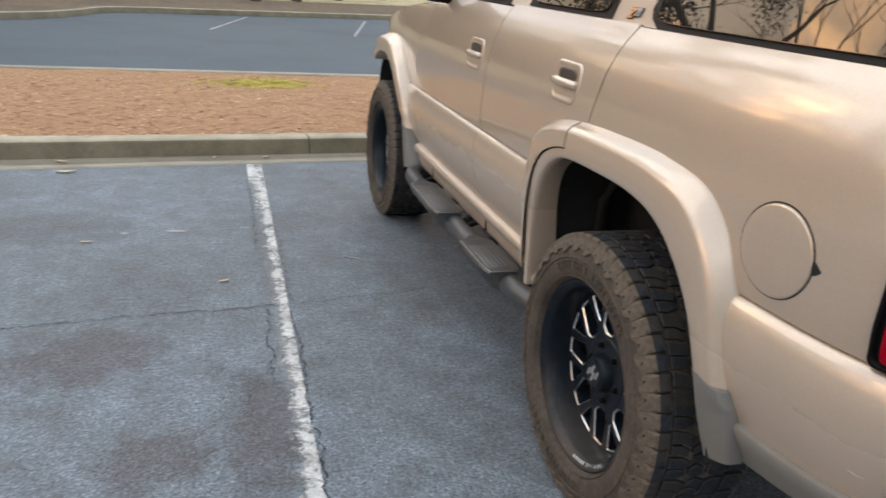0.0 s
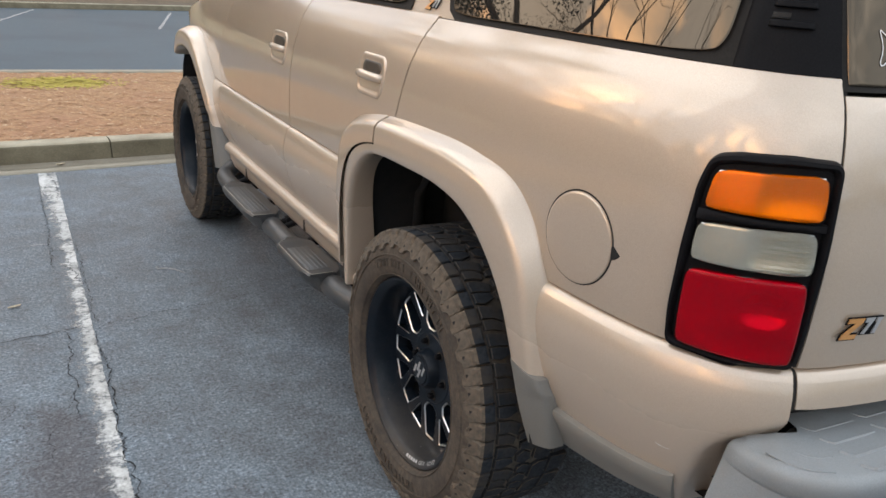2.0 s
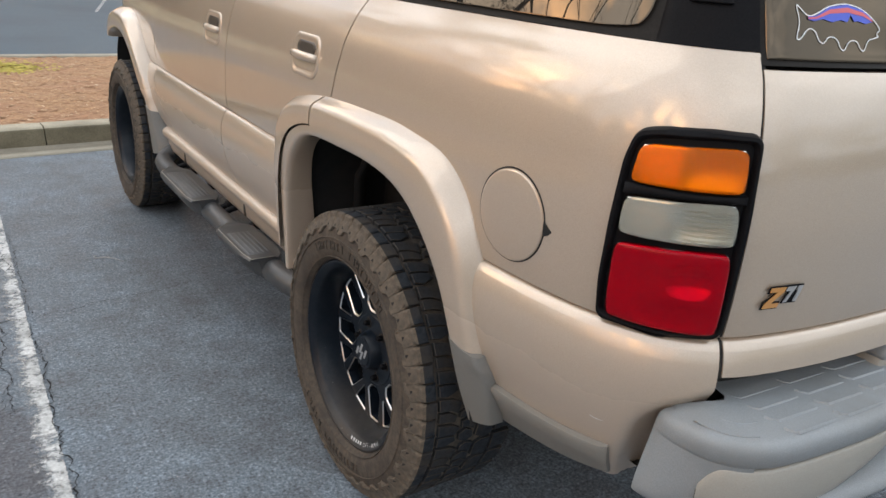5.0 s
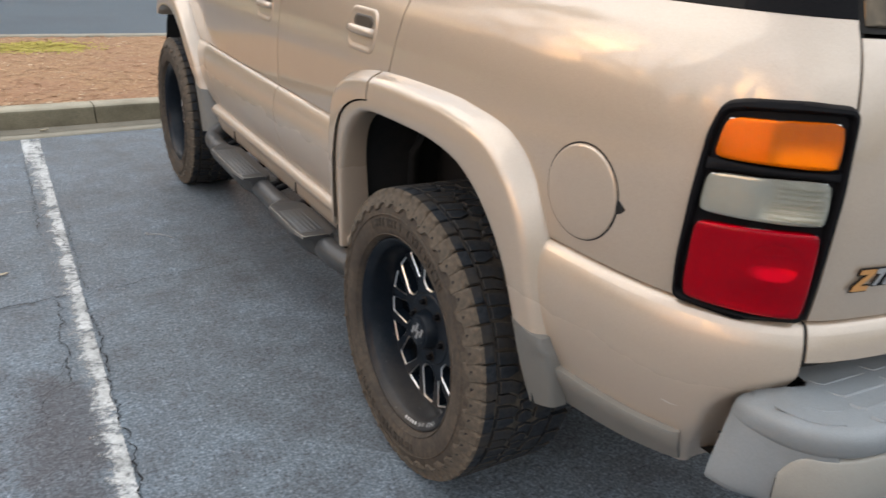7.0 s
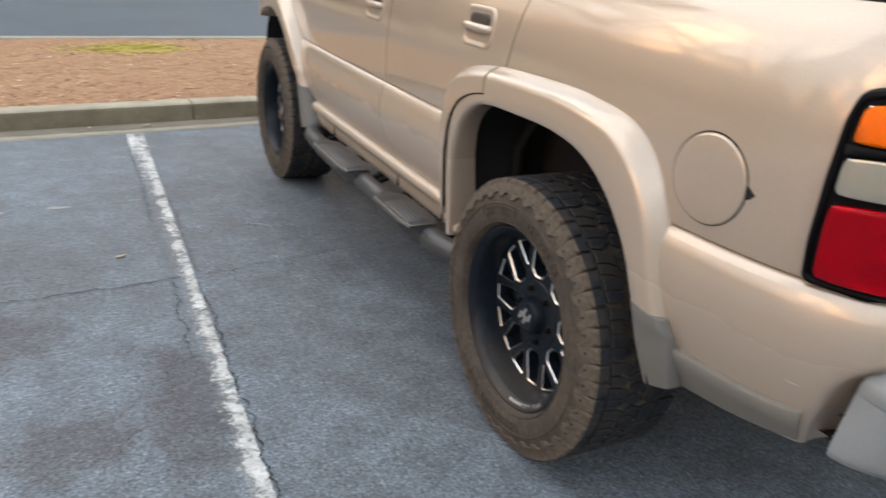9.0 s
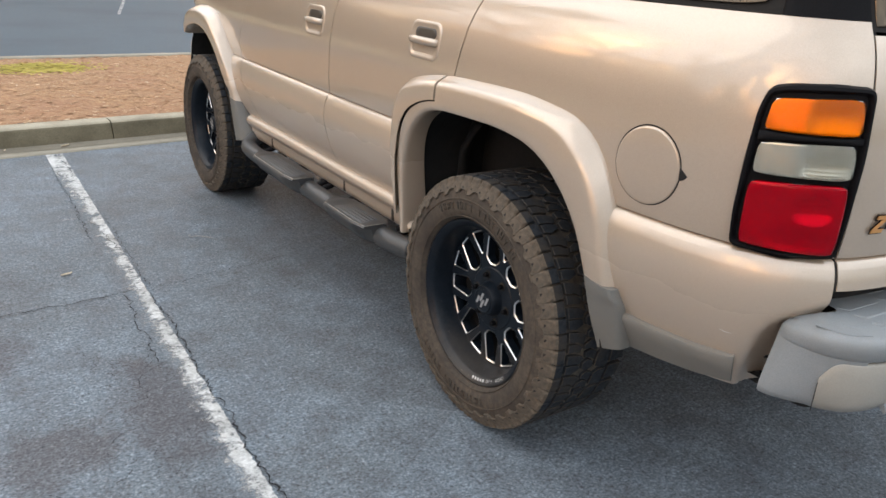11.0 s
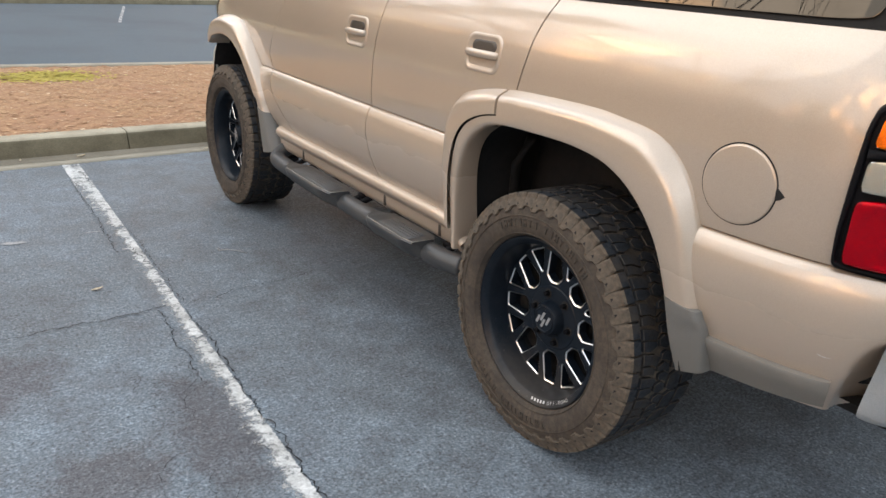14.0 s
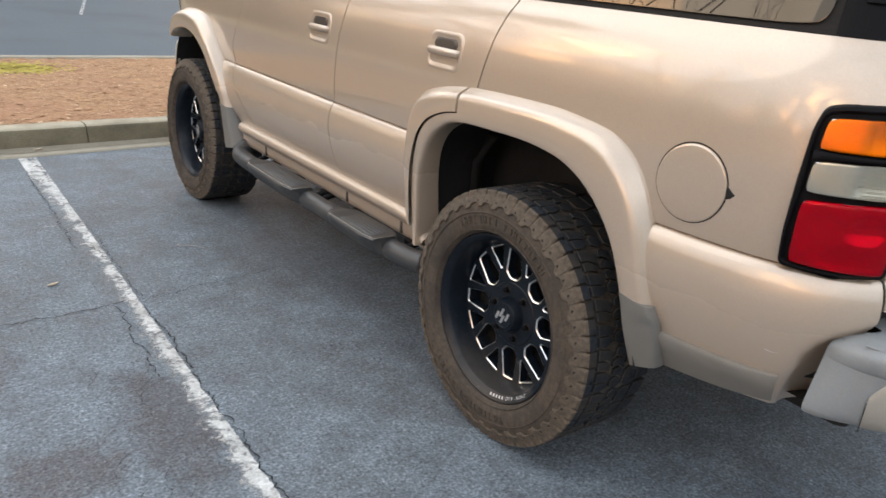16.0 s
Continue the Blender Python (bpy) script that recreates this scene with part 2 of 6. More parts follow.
def make_line_paint(name, keep, edge=False):
    m = material(name, (0.6, 0.6, 0.58), 0.8)
    nt, b = nodes(m)
    tc = nt.nodes.new("ShaderNodeTexCoord")
    mp = nt.nodes.new("ShaderNodeMapping")
    mp.inputs["Scale"].default_value = (0.8, 1.0, 1.0)
    nt.links.new(tc.outputs["Object"], mp.inputs["Vector"])
    streak = node(nt, "ShaderNodeTexNoise", Scale=55.0, Detail=9.0, Roughness=0.80)
    nt.links.new(mp.outputs[0], streak.inputs["Vector"])
    wear = streak.outputs["Fac"]
    broad = noise_node(nt, 9.0, 5.0, 0.7)
    add = nt.nodes.new("ShaderNodeMath")
    add.operation = "ADD"
    nt.links.new(wear, add.inputs[0])
    nt.links.new(broad, add.inputs[1])
    total = add.outputs[0]
    if edge:
        # the side towards -x has worn to a ghost, from a stride off the kerb onwards
        sep = nt.nodes.new("ShaderNodeSeparateXYZ")
        nt.links.new(tc.outputs["Object"], sep.inputs[0])
        along = nt.nodes.new("ShaderNodeMapRange")
        for i, v in enumerate((-0.35, -1.6, 0.0, 1.0)):
            along.inputs[i + 1].default_value = v
        nt.links.new(sep.outputs["Y"], along.inputs[0])
        across = nt.nodes.new("ShaderNodeMapRange")
        for i, v in enumerate((0.024, -0.050, 0.0, 0.42)):
            across.inputs[i + 1].default_value = v
        nt.links.new(sep.outputs["X"], across.inputs[0])
        both = nt.nodes.new("ShaderNodeMath")
        both.operation = "MULTIPLY"
        nt.links.new(along.outputs[0], both.inputs[0])
        nt.links.new(across.outputs[0], both.inputs[1])
        plus = nt.nodes.new("ShaderNodeMath")
        plus.operation = "ADD"
        nt.links.new(total, plus.inputs[0])
        nt.links.new(both.outputs[0], plus.inputs[1])
        total = plus.outputs[0]
    half = nt.nodes.new("ShaderNodeMath")
    half.operation = "MULTIPLY"
    half.inputs[1].default_value = 0.5
    nt.links.new(total, half.inputs[0])
    mask = ramp(nt, half.outputs[0], [(keep / 2, (0.0, 0.0, 0.0)), (keep / 2 + 0.05, (0.45, 0.45, 0.45)), (keep / 2 + 0.11, (1, 1, 1))])
    white = ramp(nt, noise_node(nt, 75.0, 6.0, 0.75), [(0.25, (0.30, 0.305, 0.30)), (0.62, (0.66, 0.67, 0.66))])
    grimy = ramp(nt, noise_node(nt, 7.0, 5.0, 0.7), [(0.40, (1.0, 1.0, 1.0)), (0.68, (0.50, 0.50, 0.49))])
    nt.links.new(mix(nt, 1.0, white, grimy, "MULTIPLY"), b.inputs["Base Color"])
    inv = nt.nodes.new("ShaderNodeMath")
    inv.operation = "SUBTRACT"
    inv.inputs[0].default_value = 1.0
    nt.links.new(mask, inv.inputs[1])
    nt.links.new(inv.outputs[0], b.inputs["Alpha"])
    bump(nt, b, wear, 0.4, 0.004)
    return m


def make_concrete(name, low, high, dirt):
    m = material(name, low, 0.88)
    nt, b = nodes(m)
    fine = noise_node(nt, 120.0, 4.0, 0.7)
    col = ramp(nt, fine, [(0.3, low), (0.7, high)])
    mask = ramp(nt, noise_node(nt, 2.6, 8.0, 0.7), [(0.42, (0, 0, 0)), (0.7, (0.75, 0.75, 0.75))])
    nt.links.new(mix(nt, mask, col, dirt), b.inputs["Base Color"])
    bump(nt, b, fine, 0.5, 0.004)
    return m


def make_chips():
    """Dead needles and bark, each piece of its own brown."""
    m = material("dry_needles", (0.3, 0.18, 0.09), 0.95)
    nt, b = nodes(m)
    geo = nt.nodes.new("ShaderNodeNewGeometry")
    col = ramp(nt, geo.outputs["Random Per Island"], [(0.0, (0.265, 0.138, 0.074)), (0.35, (0.33, 0.178, 0.095)), (0.8, (0.44, 0.268, 0.145)), (0.95, (0.53, 0.36, 0.22)), (1.0, (0.62, 0.48, 0.33))])
    nt.links.new(col, b.inputs["Base Color"])
    return m


def make_lens(name, colour, scale, trans=0.8, flute=0.25):
    """Moulded lamp plastic with fine level flutes inside."""
    m = material(name, colour, 0.10, 0.0, 0.0, 0.22)
    nt, b = nodes(m)
    b.inputs["Transmission Weight"].default_value = trans
    b.inputs["IOR"].default_value = 1.30
    tc = nt.nodes.new("ShaderNodeTexCoord")
    sep = nt.nodes.new("ShaderNodeSeparateXYZ")
    nt.links.new(tc.outputs["Object"], sep.inputs[0])
    w = nt.nodes.new("ShaderNodeMath")
    w.operation = "SINE"
    k = nt.nodes.new("ShaderNodeMath")
    k.operation = "MULTIPLY"
    k.inputs[1].default_value = scale
    nt.links.new(sep.outputs["Z"], k.inputs[0])
    nt.links.new(k.outputs[0], w.inputs[0])
    bump(nt, b, w.outputs[0], flute, 0.0010)
    return m


PAINT = make_paint()
# the shade inside handle cups and sill slots, as a dark colour
RECESS_SHADE = speckled("shaded_recess", (0.040, 0.033, 0.027), (0.058, 0.048, 0.039), 200.0, 0.35, 0.05, 0.001)
GREY = speckled("grey_plastic", (0.140, 0.138, 0.128), (0.176, 0.172, 0.158), 420.0, 0.5, 0.25, 0.001, (0.135, 0.13, 0.115), 3.0)
STRIP = speckled("dusty_strip", (0.165, 0.156, 0.138), (0.205, 0.192, 0.168), 420.0, 0.45, 0.15, 0.001, (0.150, 0.142, 0.126), 4.0)
PAD = speckled("grey_step_plastic", (0.200, 0.217, 0.226), (0.260, 0.278, 0.287), 420.0, 0.55, 0.3, 0.001, (0.185, 0.190, 0.185), 4.0)
BOARD = speckled("charcoal_step_tube", (0.026, 0.029, 0.032), (0.046, 0.049, 0.052), 300.0, 0.42, 0.2, 0.001, (0.060, 0.058, 0.054), 5.0)
LIGHT_GREY = speckled("warm_grey_plastic", (0.30, 0.285, 0.25), (0.34, 0.325, 0.285), 300.0, 0.42, 0.2, 0.001, (0.24, 0.23, 0.20), 3.0)
STEP = speckled("dark_step_pad", (0.048, 0.051, 0.054), (0.080, 0.082, 0.083), 300.0, 0.45, 0.2, 0.001, (0.055, 0.053, 0.050), 5.0)
BLACK = speckled("black_plastic", (0.005, 0.005, 0.006), (0.009, 0.009, 0.010), 300.0, 0.42, 0.15, 0.001)
TRIM = speckled("faded_black_trim", (0.012, 0.011, 0.010), (0.020, 0.018, 0.016), 200.0, 0.5, 0.15, 0.001)
def make_rim():
    """Satin black with road dust settled low in the dish and a few splashed specks."""
    m = speckled("satin_black_rim", (0.005, 0.009, 0.014), (0.009, 0.013, 0.020), 90.0, 0.30, 0.1, 0.001, (0.014, 0.017, 0.022), 12.0)
    nt, b = nodes(m)
    base = b.inputs["Base Color"].links[0].from_socket
    tc = nt.nodes.new("ShaderNodeTexCoord")
    sep = nt.nodes.new("ShaderNodeSeparateXYZ")
    nt.links.new(tc.outputs["Object"], sep.inputs[0])
    low = nt.nodes.new("ShaderNodeMath")
    low.operation = "MULTIPLY_ADD"
    low.inputs[1].default_value = 0.22
    nt.links.new(noise_node(nt, 14.0, 6.0, 0.7), low.inputs[0])
    nt.links.new(sep.outputs["Z"], low.inputs[2])
    film = nt.nodes.new("ShaderNodeMapRange")
    for i, v in enumerate((-0.16, -0.02, 0.75, 0.0)):
        film.inputs[i + 1].default_value = v
    nt.links.new(low.outputs[0], film.inputs[0])
    spots = noise_node(nt, 75.0, 2.0, 0.5)
    speck = ramp(nt, spots, [(0.73, (0, 0, 0)), (0.77, (0.7, 0.7, 0.7))])
    reach = nt.nodes.new("ShaderNodeMapRange")
    for i, v in enumerate((-0.12, 0.0, 1.0, 0.0)):
        reach.inputs[i + 1].default_value = v
    nt.links.new(sep.outputs["Z"], reach.inputs[0])
    col = mix(nt, film.outputs[0], base, (0.052, 0.047, 0.042))
    col = mix(nt, mix(nt, 1.0, speck, reach.outputs[0], "MULTIPLY"), col, (0.20, 0.19, 0.18))
    nt.links.new(col, b.inputs["Base Color"])
    return m


def make_glass():
    """Dark bronze privacy glass: a tinted reflection over a dim inside."""
    m = material("privacy_glass", (0.016, 0.015, 0.014), 0.3, spec=0.0)
    nt, b = nodes(m)
    gloss = node(nt, "ShaderNodeBsdfGlossy", Roughness=0.015)
    gloss.inputs["Color"].default_value = (1.0, 0.80, 0.58, 1)
    fr = node(nt, "ShaderNodeFresnel", IOR=1.75)
    ms = nt.nodes.new("ShaderNodeMixShader")
    nt.links.new(fr.outputs[0], ms.inputs[0])
    nt.links.new(b.outputs[0], ms.inputs[1])
    nt.links.new(gloss.outputs[0], ms.inputs[2])
    nt.links.new(ms.outputs[0], nt.nodes["Material Output"].inputs["Surface"])
    return m


GLASS = make_glass()
SIDEWALL = speckled("dusty_sidewall", (0.058, 0.049, 0.041), (0.098, 0.080, 0.062), 55.0, 0.9, 0.4, 0.002, (0.042, 0.037, 0.033), 6.0)
DUST = speckled("dust_caked_lug", (0.066, 0.053, 0.040), (0.140, 0.109, 0.076), 60.0, 0.95, 0.5, 0.003, (0.06, 0.05, 0.04), 9.0)
TREAD = speckled("tread_rubber", (0.013, 0.016, 0.020), (0.030, 0.034, 0.040), 70.0, 0.75, 0.4, 0.002, (0.050, 0.042, 0.034), 11.0)
GROOVE = speckled("dusty_groove", (0.034, 0.029, 0.024), (0.110, 0.088, 0.064), 34.0, 0.9, 0.4, 0.002, (0.022, 0.021, 0.021), 8.0)
RIM = make_rim()
MILLED = material("milled_aluminium", (0.75, 0.75, 0.74), 0.28, 1.0)
SILVER = material("silver_print", (0.45, 0.45, 0.45), 0.4, 0.6)
PRINT = material("pale_print", (0.55, 0.55, 0.54), 0.6)
for _m, _s in ((BLACK, 0.06), (TRIM, 0.10), (TREAD, 0.18), (SIDEWALL, 0.15), (RIM, 0.18)):
    _m.node_tree.nodes["Principled BSDF"].inputs["Specular IOR Level"].default_value = _s
REFLECTOR = material("lamp_reflector", (0.8, 0.8, 0.8), 0.22, 0.9)
CHROME = material("chrome", (0.7, 0.7, 0.7), 0.12, 1.0)
DARK = speckled("underbody_black", (0.006, 0.006, 0.006), (0.016, 0.014, 0.012), 20.0, 0.9, 0.4, 0.004)
LINER = speckled("wheel_well_liner", (0.005, 0.006, 0.007), (0.012, 0.012, 0.013), 25.0, 0.8, 0.4, 0.004, (0.018, 0.016, 0.014), 3.0)
AMBER = make_lens("amber_lens", (0.92, 0.190, 0.0), 1250.0)
CLEAR = make_lens("clear_lens", (0.62, 0.60, 0.50), 1250.0, 0.88)
RED = make_lens("red_lens", (0.64, 0.0, 0.012), 900.0, 0.80, 0.06)
GOLD = material("orange_badge", (0.62, 0.30, 0.09), 0.3, 0.4, 0.6)
ASPHALT = make_asphalt()
FAR_ASPHALT = speckled("smooth_asphalt", (0.036, 0.058, 0.076), (0.060, 0.090, 0.112), 30.0, 0.72, 0.15, 0.004, (0.032, 0.050, 0.066), 0.35)
LINE = make_line_paint("road_paint", 0.985, True)
LINE_FAR = make_line_paint("faded_road_paint", 0.95)
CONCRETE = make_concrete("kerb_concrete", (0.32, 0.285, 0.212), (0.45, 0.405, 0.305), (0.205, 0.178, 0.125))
# kerb face: grime and the weaker light on an upright side, both as colour
KERB_SHADED_FACE = make_concrete("grimy_shaded_kerb", (0.118, 0.101, 0.063), (0.200, 0.174, 0.116), (0.062, 0.053, 0.031))
GUTTER = make_concrete("gutter_concrete", (0.265, 0.240, 0.188), (0.35, 0.318, 0.25), (0.19, 0.166, 0.122))
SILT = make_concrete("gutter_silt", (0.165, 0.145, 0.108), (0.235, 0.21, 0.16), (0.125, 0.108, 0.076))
MULCH = speckled("pine_straw", (0.215, 0.112, 0.056), (0.44, 0.268, 0.138), 34.0, 0.95, 0.35, 0.012, (0.30, 0.158, 0.088), 1.3, 10.0)
CHIP = make_chips()
MOSS = speckled("moss", (0.36, 0.29, 0.055), (0.52, 0.42, 0.085), 40.0, 0.95, 0.5, 0.02)
LAWN = speckled("dry_grass", (0.30, 0.25, 0.14), (0.48, 0.41, 0.25), 2.2, 0.95, 0.5, 0.03, (0.17, 0.15, 0.075), 0.25)
VERGE = speckled("bare_verge", (0.085, 0.062, 0.038), (0.17, 0.122, 0.072), 5.0, 0.95, 0.5, 0.03, (0.075, 0.058, 0.042), 0.4)
BARK = speckled("bark", (0.05, 0.04, 0.032), (0.10, 0.08, 0.065), 14.0, 0.95, 0.6, 0.02)
LEAF = speckled("evergreen_leaf", (0.035, 0.05, 0.02), (0.07, 0.085, 0.035), 3.0, 0.8, 0.0, 0.0)
CRACK = material("crack_shadow", (0.010, 0.010, 0.011), 1.0)
DRYLEAF = speckled("dry_leaf", (0.44, 0.36, 0.25), (0.66, 0.58, 0.45), 60.0, 0.8, 0.3, 0.002)
PALE = speckled("pale_chalk_smear", (0.22, 0.225, 0.23), (0.34, 0.34, 0.34), 90.0, 0.9, 0.3, 0.002)
WHITE_VINYL = material("white_vinyl", (0.75, 0.75, 0.75), 0.4)
PLATE = speckled("plate_white", (0.62, 0.62, 0.61), (0.70, 0.70, 0.69), 80.0, 0.4, 0.1, 0.001)


def part(name, bm, mat, parent=None, label="", smooth=True):
    me = bpy.data.meshes.new(name)
    bm.normal_update()
    bm.to_mesh(me)
    bm.free()
    for m in mat if isinstance(mat, (list, tuple)) else [mat]:
        me.materials.append(m)
    if smooth:
        for p in me.polygons:
            p.use_smooth = True
    ob = new(name, me)
    if parent:
        ob.parent = parent
    if label:
        ob["label"] = label
    return ob


def empty(name, label, category, group=""):
    e = new(name)
    return tagged(e, label, category, group)


def sharpen(ob, angle=35):
    """Hard edges where faces meet sharply."""
    bm = bmesh.new()
    bm.from_mesh(ob.data)
    for e in bm.edges:
        e.smooth = not (len(e.link_faces) == 2 and e.calc_face_angle(0) > radians(angle))
    bm.to_mesh(ob.data)
    bm.free()
    return ob


def box(bm, lo, hi, bevel=0.0, seg=2):
    r = bmesh.ops.create_cube(bm, size=1.0)
    vs = r["verts"]
    for v in vs:
        v.co = Vector([lo[i] + (v.co[i] + 0.5) * (hi[i] - lo[i]) for i in range(3)])
    if bevel:
        es = {e for v in vs for e in v.link_edges}
        bmesh.ops.bevel(bm, geom=list(es), offset=bevel, segments=seg, affect="EDGES", profile=0.5)


def loft(bm, rings, closed=False, cap=False):
    """Quads between rows of points. closed: each row is a ring."""
    rows = [[bm.verts.new(p) for p in r] for r in rings]
    n = len(rows[0])
    for a, b in zip(rows, rows[1:]):
        for i in range(n if closed else n - 1):
            j = (i + 1) % n
            bm.faces.new((a[i], a[j], b[j], b[i]))
    if cap:
        bm.faces.new(rows[0][::-1])
        bm.faces.new(rows[-1])
    return rows


def spline(pts, n):
    """Catmull-Rom through points, n steps to a span."""
    pts = [Vector(p) for p in pts]
    ext = [2 * pts[0] - pts[1], *pts, 2 * pts[-1] - pts[-2]]
    out = []
    for a, b, c, d in zip(ext, ext[1:], ext[2:], ext[3:]):
        for k in range(n):
            t = k / n
            out.append(0.5 * (2 * b + (c - a) * t + (2 * a - 5 * b + 4 * c - d) * t * t + (3 * b - a - 3 * c + d) * t**3))
    return out + [pts[-1]]


def pchip(keys):
    """A smooth curve through (x, y) keys that overshoots nowhere."""
    xs, ys = [k[0] for k in keys], [k[1] for k in keys]
    h = [b - a for a, b in zip(xs, xs[1:])]
    s = [(ys[i + 1] - ys[i]) / h[i] for i in range(len(h))]
    m = [s[0]] + [0 if a * b <= 0 else 2 * a * b / (a + b) for a, b in zip(s, s[1:])] + [s[-1]]

    def f(x):
        x = min(max(x, xs[0]), xs[-1])
        i = max(k for k in range(len(h)) if xs[k] <= x or k == 0)
        t = (x - xs[i]) / h[i]
        return (ys[i] * (1 + 2 * t) * (1 - t) ** 2 + h[i] * m[i] * t * (1 - t) ** 2
                + ys[i + 1] * t * t * (3 - 2 * t) + h[i] * m[i + 1] * t * t * (t - 1))
    return f


def lerp_keys(keys, x):
    for (a, va), (b, vb) in zip(keys, keys[1:]):
        if a <= x <= b:
            t = (x - a) / (b - a)
            return va + (vb - va) * t
    return keys[0][1] if x < keys[0][0] else keys[-1][1]


# ---- the body's surface: a plan line round the car, set in by a height profile ----
MID = 1.02
HALF = [(1.02, 3.90), (0.7, 3.88), (0.42, 3.80), (0.24, 3.68), (0.14, 3.48), (0.095, 3.15), (0.07, 2.7), (0.058, 2.2),
        (0.052, 1.6), (0.05, 1.0), (0.05, 0.4), (0.054, -0.2), (0.064, -0.55), (0.083, -0.76), (0.118, -0.89),
        (0.172, -0.985), (0.25, -1.05), (0.36, -1.088), (0.6, -1.122), (1.02, -1.14)]
LOOP = HALF + [(2 * MID - x, y) for x, y in HALF[-2::-1]]
_pts = spline([(x, y, 0) for x, y in LOOP], 12)
_len = [0.0]
for _a, _b in zip(_pts, _pts[1:]):
    _len.append(_len[-1] + (_b - _a).length)
_zero = next(l for p, l in zip(_pts, _len) if p.y <= 0)
_S = np.array(_len) - _zero
_X, _Y = np.array([p.x for p in _pts]), np.array([p.y for p in _pts])
U_MID = float(_S[len(_S) // 2])
inset = pchip([(0.50, 0.118), (0.56, 0.082), (0.60, 0.0575), (0.64, 0.0380), (0.68, 0.0235), (0.72, 0.0130), (0.76, 0.0062), (0.79, 0.0030), (0.82, 0.0020), (0.845, 0.0036), (0.87, 0.008), (0.895, 0.017),
               (0.906, 0.0235), (0.9112, 0.0285), (0.9145, 0.0420), (0.9178, 0.0320), (0.926, 0.0300), (1.0, 0.024), (1.1, 0.0225), (1.2, 0.030), (1.27, 0.041), (1.33, 0.056), (1.38, 0.076),
               (1.43, 0.106), (1.50, 0.131), (1.65, 0.192), (1.80, 0.255), (1.88, 0.30), (1.93, 0.38)])


def skin(u, z, out=0.0):
    """The point of the body at u along the plan line (about -y on the near side) and height z, moved outwards."""
    x, y = float(np.interp(u, _S, _X)), float(np.interp(u, _S, _Y))
    e = 0.03
    dx = float(np.interp(u + e, _S, _X) - np.interp(u - e, _S, _X))
    dy = float(np.interp(u + e, _S, _Y) - np.interp(u - e, _S, _Y))
    k = math.hypot(dx, dy)
    d = inset(z) - out
    return Vector((x - dy / k * d, y + dx / k * d, z))


Z_EXTRA = (0.87, 0.895, 0.906, 0.9112, 0.9145, 0.9178, 0.926)


def panel_bm(rows, step=0.03, dz=0.016, out=0.0, lip=0.014, side=1):
    """A sheet of the body. rows: (z, u0, u1) from below upwards; its rim is turned in. side -1: the far side."""
    z0, z1 = rows[0][0], rows[-1][0]
    n = max(2, math.ceil((z1 - z0) / dz))
    zs = {round(z0 + (z1 - z0) * i / n, 5) for i in range(n + 1)}
    zs |= {z for z in Z_EXTRA if z0 < z < z1} | {r[0] for r in rows}
    zs = sorted(zs)
    wide = max(r[2] - r[1] for r in rows)
    nu = max(2, math.ceil(wide / step))
    bm = bmesh.new()
    grid = []
    for z in zs:
        a = lerp_keys([(r[0], r[1]) for r in rows], z)
        b = lerp_keys([(r[0], r[2]) for r in rows], z)
        us = [a + (b - a) * i / nu for i in range(nu + 1)]
        if side < 0:
            us = [2 * U_MID - u for u in us]
        grid.append([skin(u, z, out) for u in us])
    vs = loft(bm, grid)
    ring = vs[0] + [r[-1] for r in vs[1:]] + vs[-1][-2::-1] + [r[0] for r in vs[-2:0:-1]]
    c = Vector((MID, 1.4, 1.0))
    if lip:
        bm.normal_update()
        inner = []
        for v in ring:
            d = Vector((c.x - v.co.x, 0, 0)) if abs(v.co.y - 1.4) < 2.2 else Vector((c.x - v.co.x, c.y - v.co.y, 0))
            inner.append(bm.verts.new(v.co + d.normalized() * lip))
        for i in range(len(ring)):
            j = (i + 1) % len(ring)
            bm.faces.new((ring[i], inner[i], inner[j], ring[j]))
    if side > 0:
        bmesh.ops.reverse_faces(bm, faces=bm.faces)
    return bm


def panel(name, rows, mat, parent, label="", **kw):
    return sharpen(part(name, panel_bm(rows, **kw), mat, parent, label), 40)


def chaikin(pts, rounds=2):
    """Rounds the corners of a closed outline."""
    for _ in range(rounds):
        out = []
        for a, b in zip(pts, pts[1:] + pts[:1]):
            out.append(tuple(a[i] * 0.75 + b[i] * 0.25 for i in range(len(a))))
            out.append(tuple(a[i] * 0.25 + b[i] * 0.75 for i in range(len(a))))
        pts = out
    return pts


def round_poly(pts, r, n=4):
    """A closed outline with its corners rounded to about r."""
    out = []
    for i, c in enumerate(pts):
        a, b = Vector(pts[i - 1]), Vector(pts[(i + 1) % len(pts)])
        c = Vector(c)
        k = min(r, (a - c).length * 0.45)
        j = min(r, (b - c).length * 0.45)
        p0, p1 = c + (a - c).normalized() * k, c + (b - c).normalized() * j
        for s in range(n + 1):
            f = s / n
            q = p0 * (1 - f) ** 2 + c * 2 * f * (1 - f) + p1 * f * f
            out.append((q.x, q.y))
    return out


def rounded(u0, u1, z0, z1, r, n=5):
    """A rounded rectangle's outline as (u, z)."""
    out = []
    for cu, cz, a0 in ((u1 - r, z1 - r, 0), (u0 + r, z1 - r, 90), (u0 + r, z0 + r, 180), (u1 - r, z0 + r, 270)):
        for k in range(n + 1):
            a = radians(a0 + 90 * k / n)
            out.append((cu + r * math.cos(a), cz + r * math.sin(a)))
    return out


def circle(u, z, r, n=40):
    return [(u + r * math.cos(2 * math.pi * k / n), z + r * math.sin(2 * math.pi * k / n)) for k in range(n)]


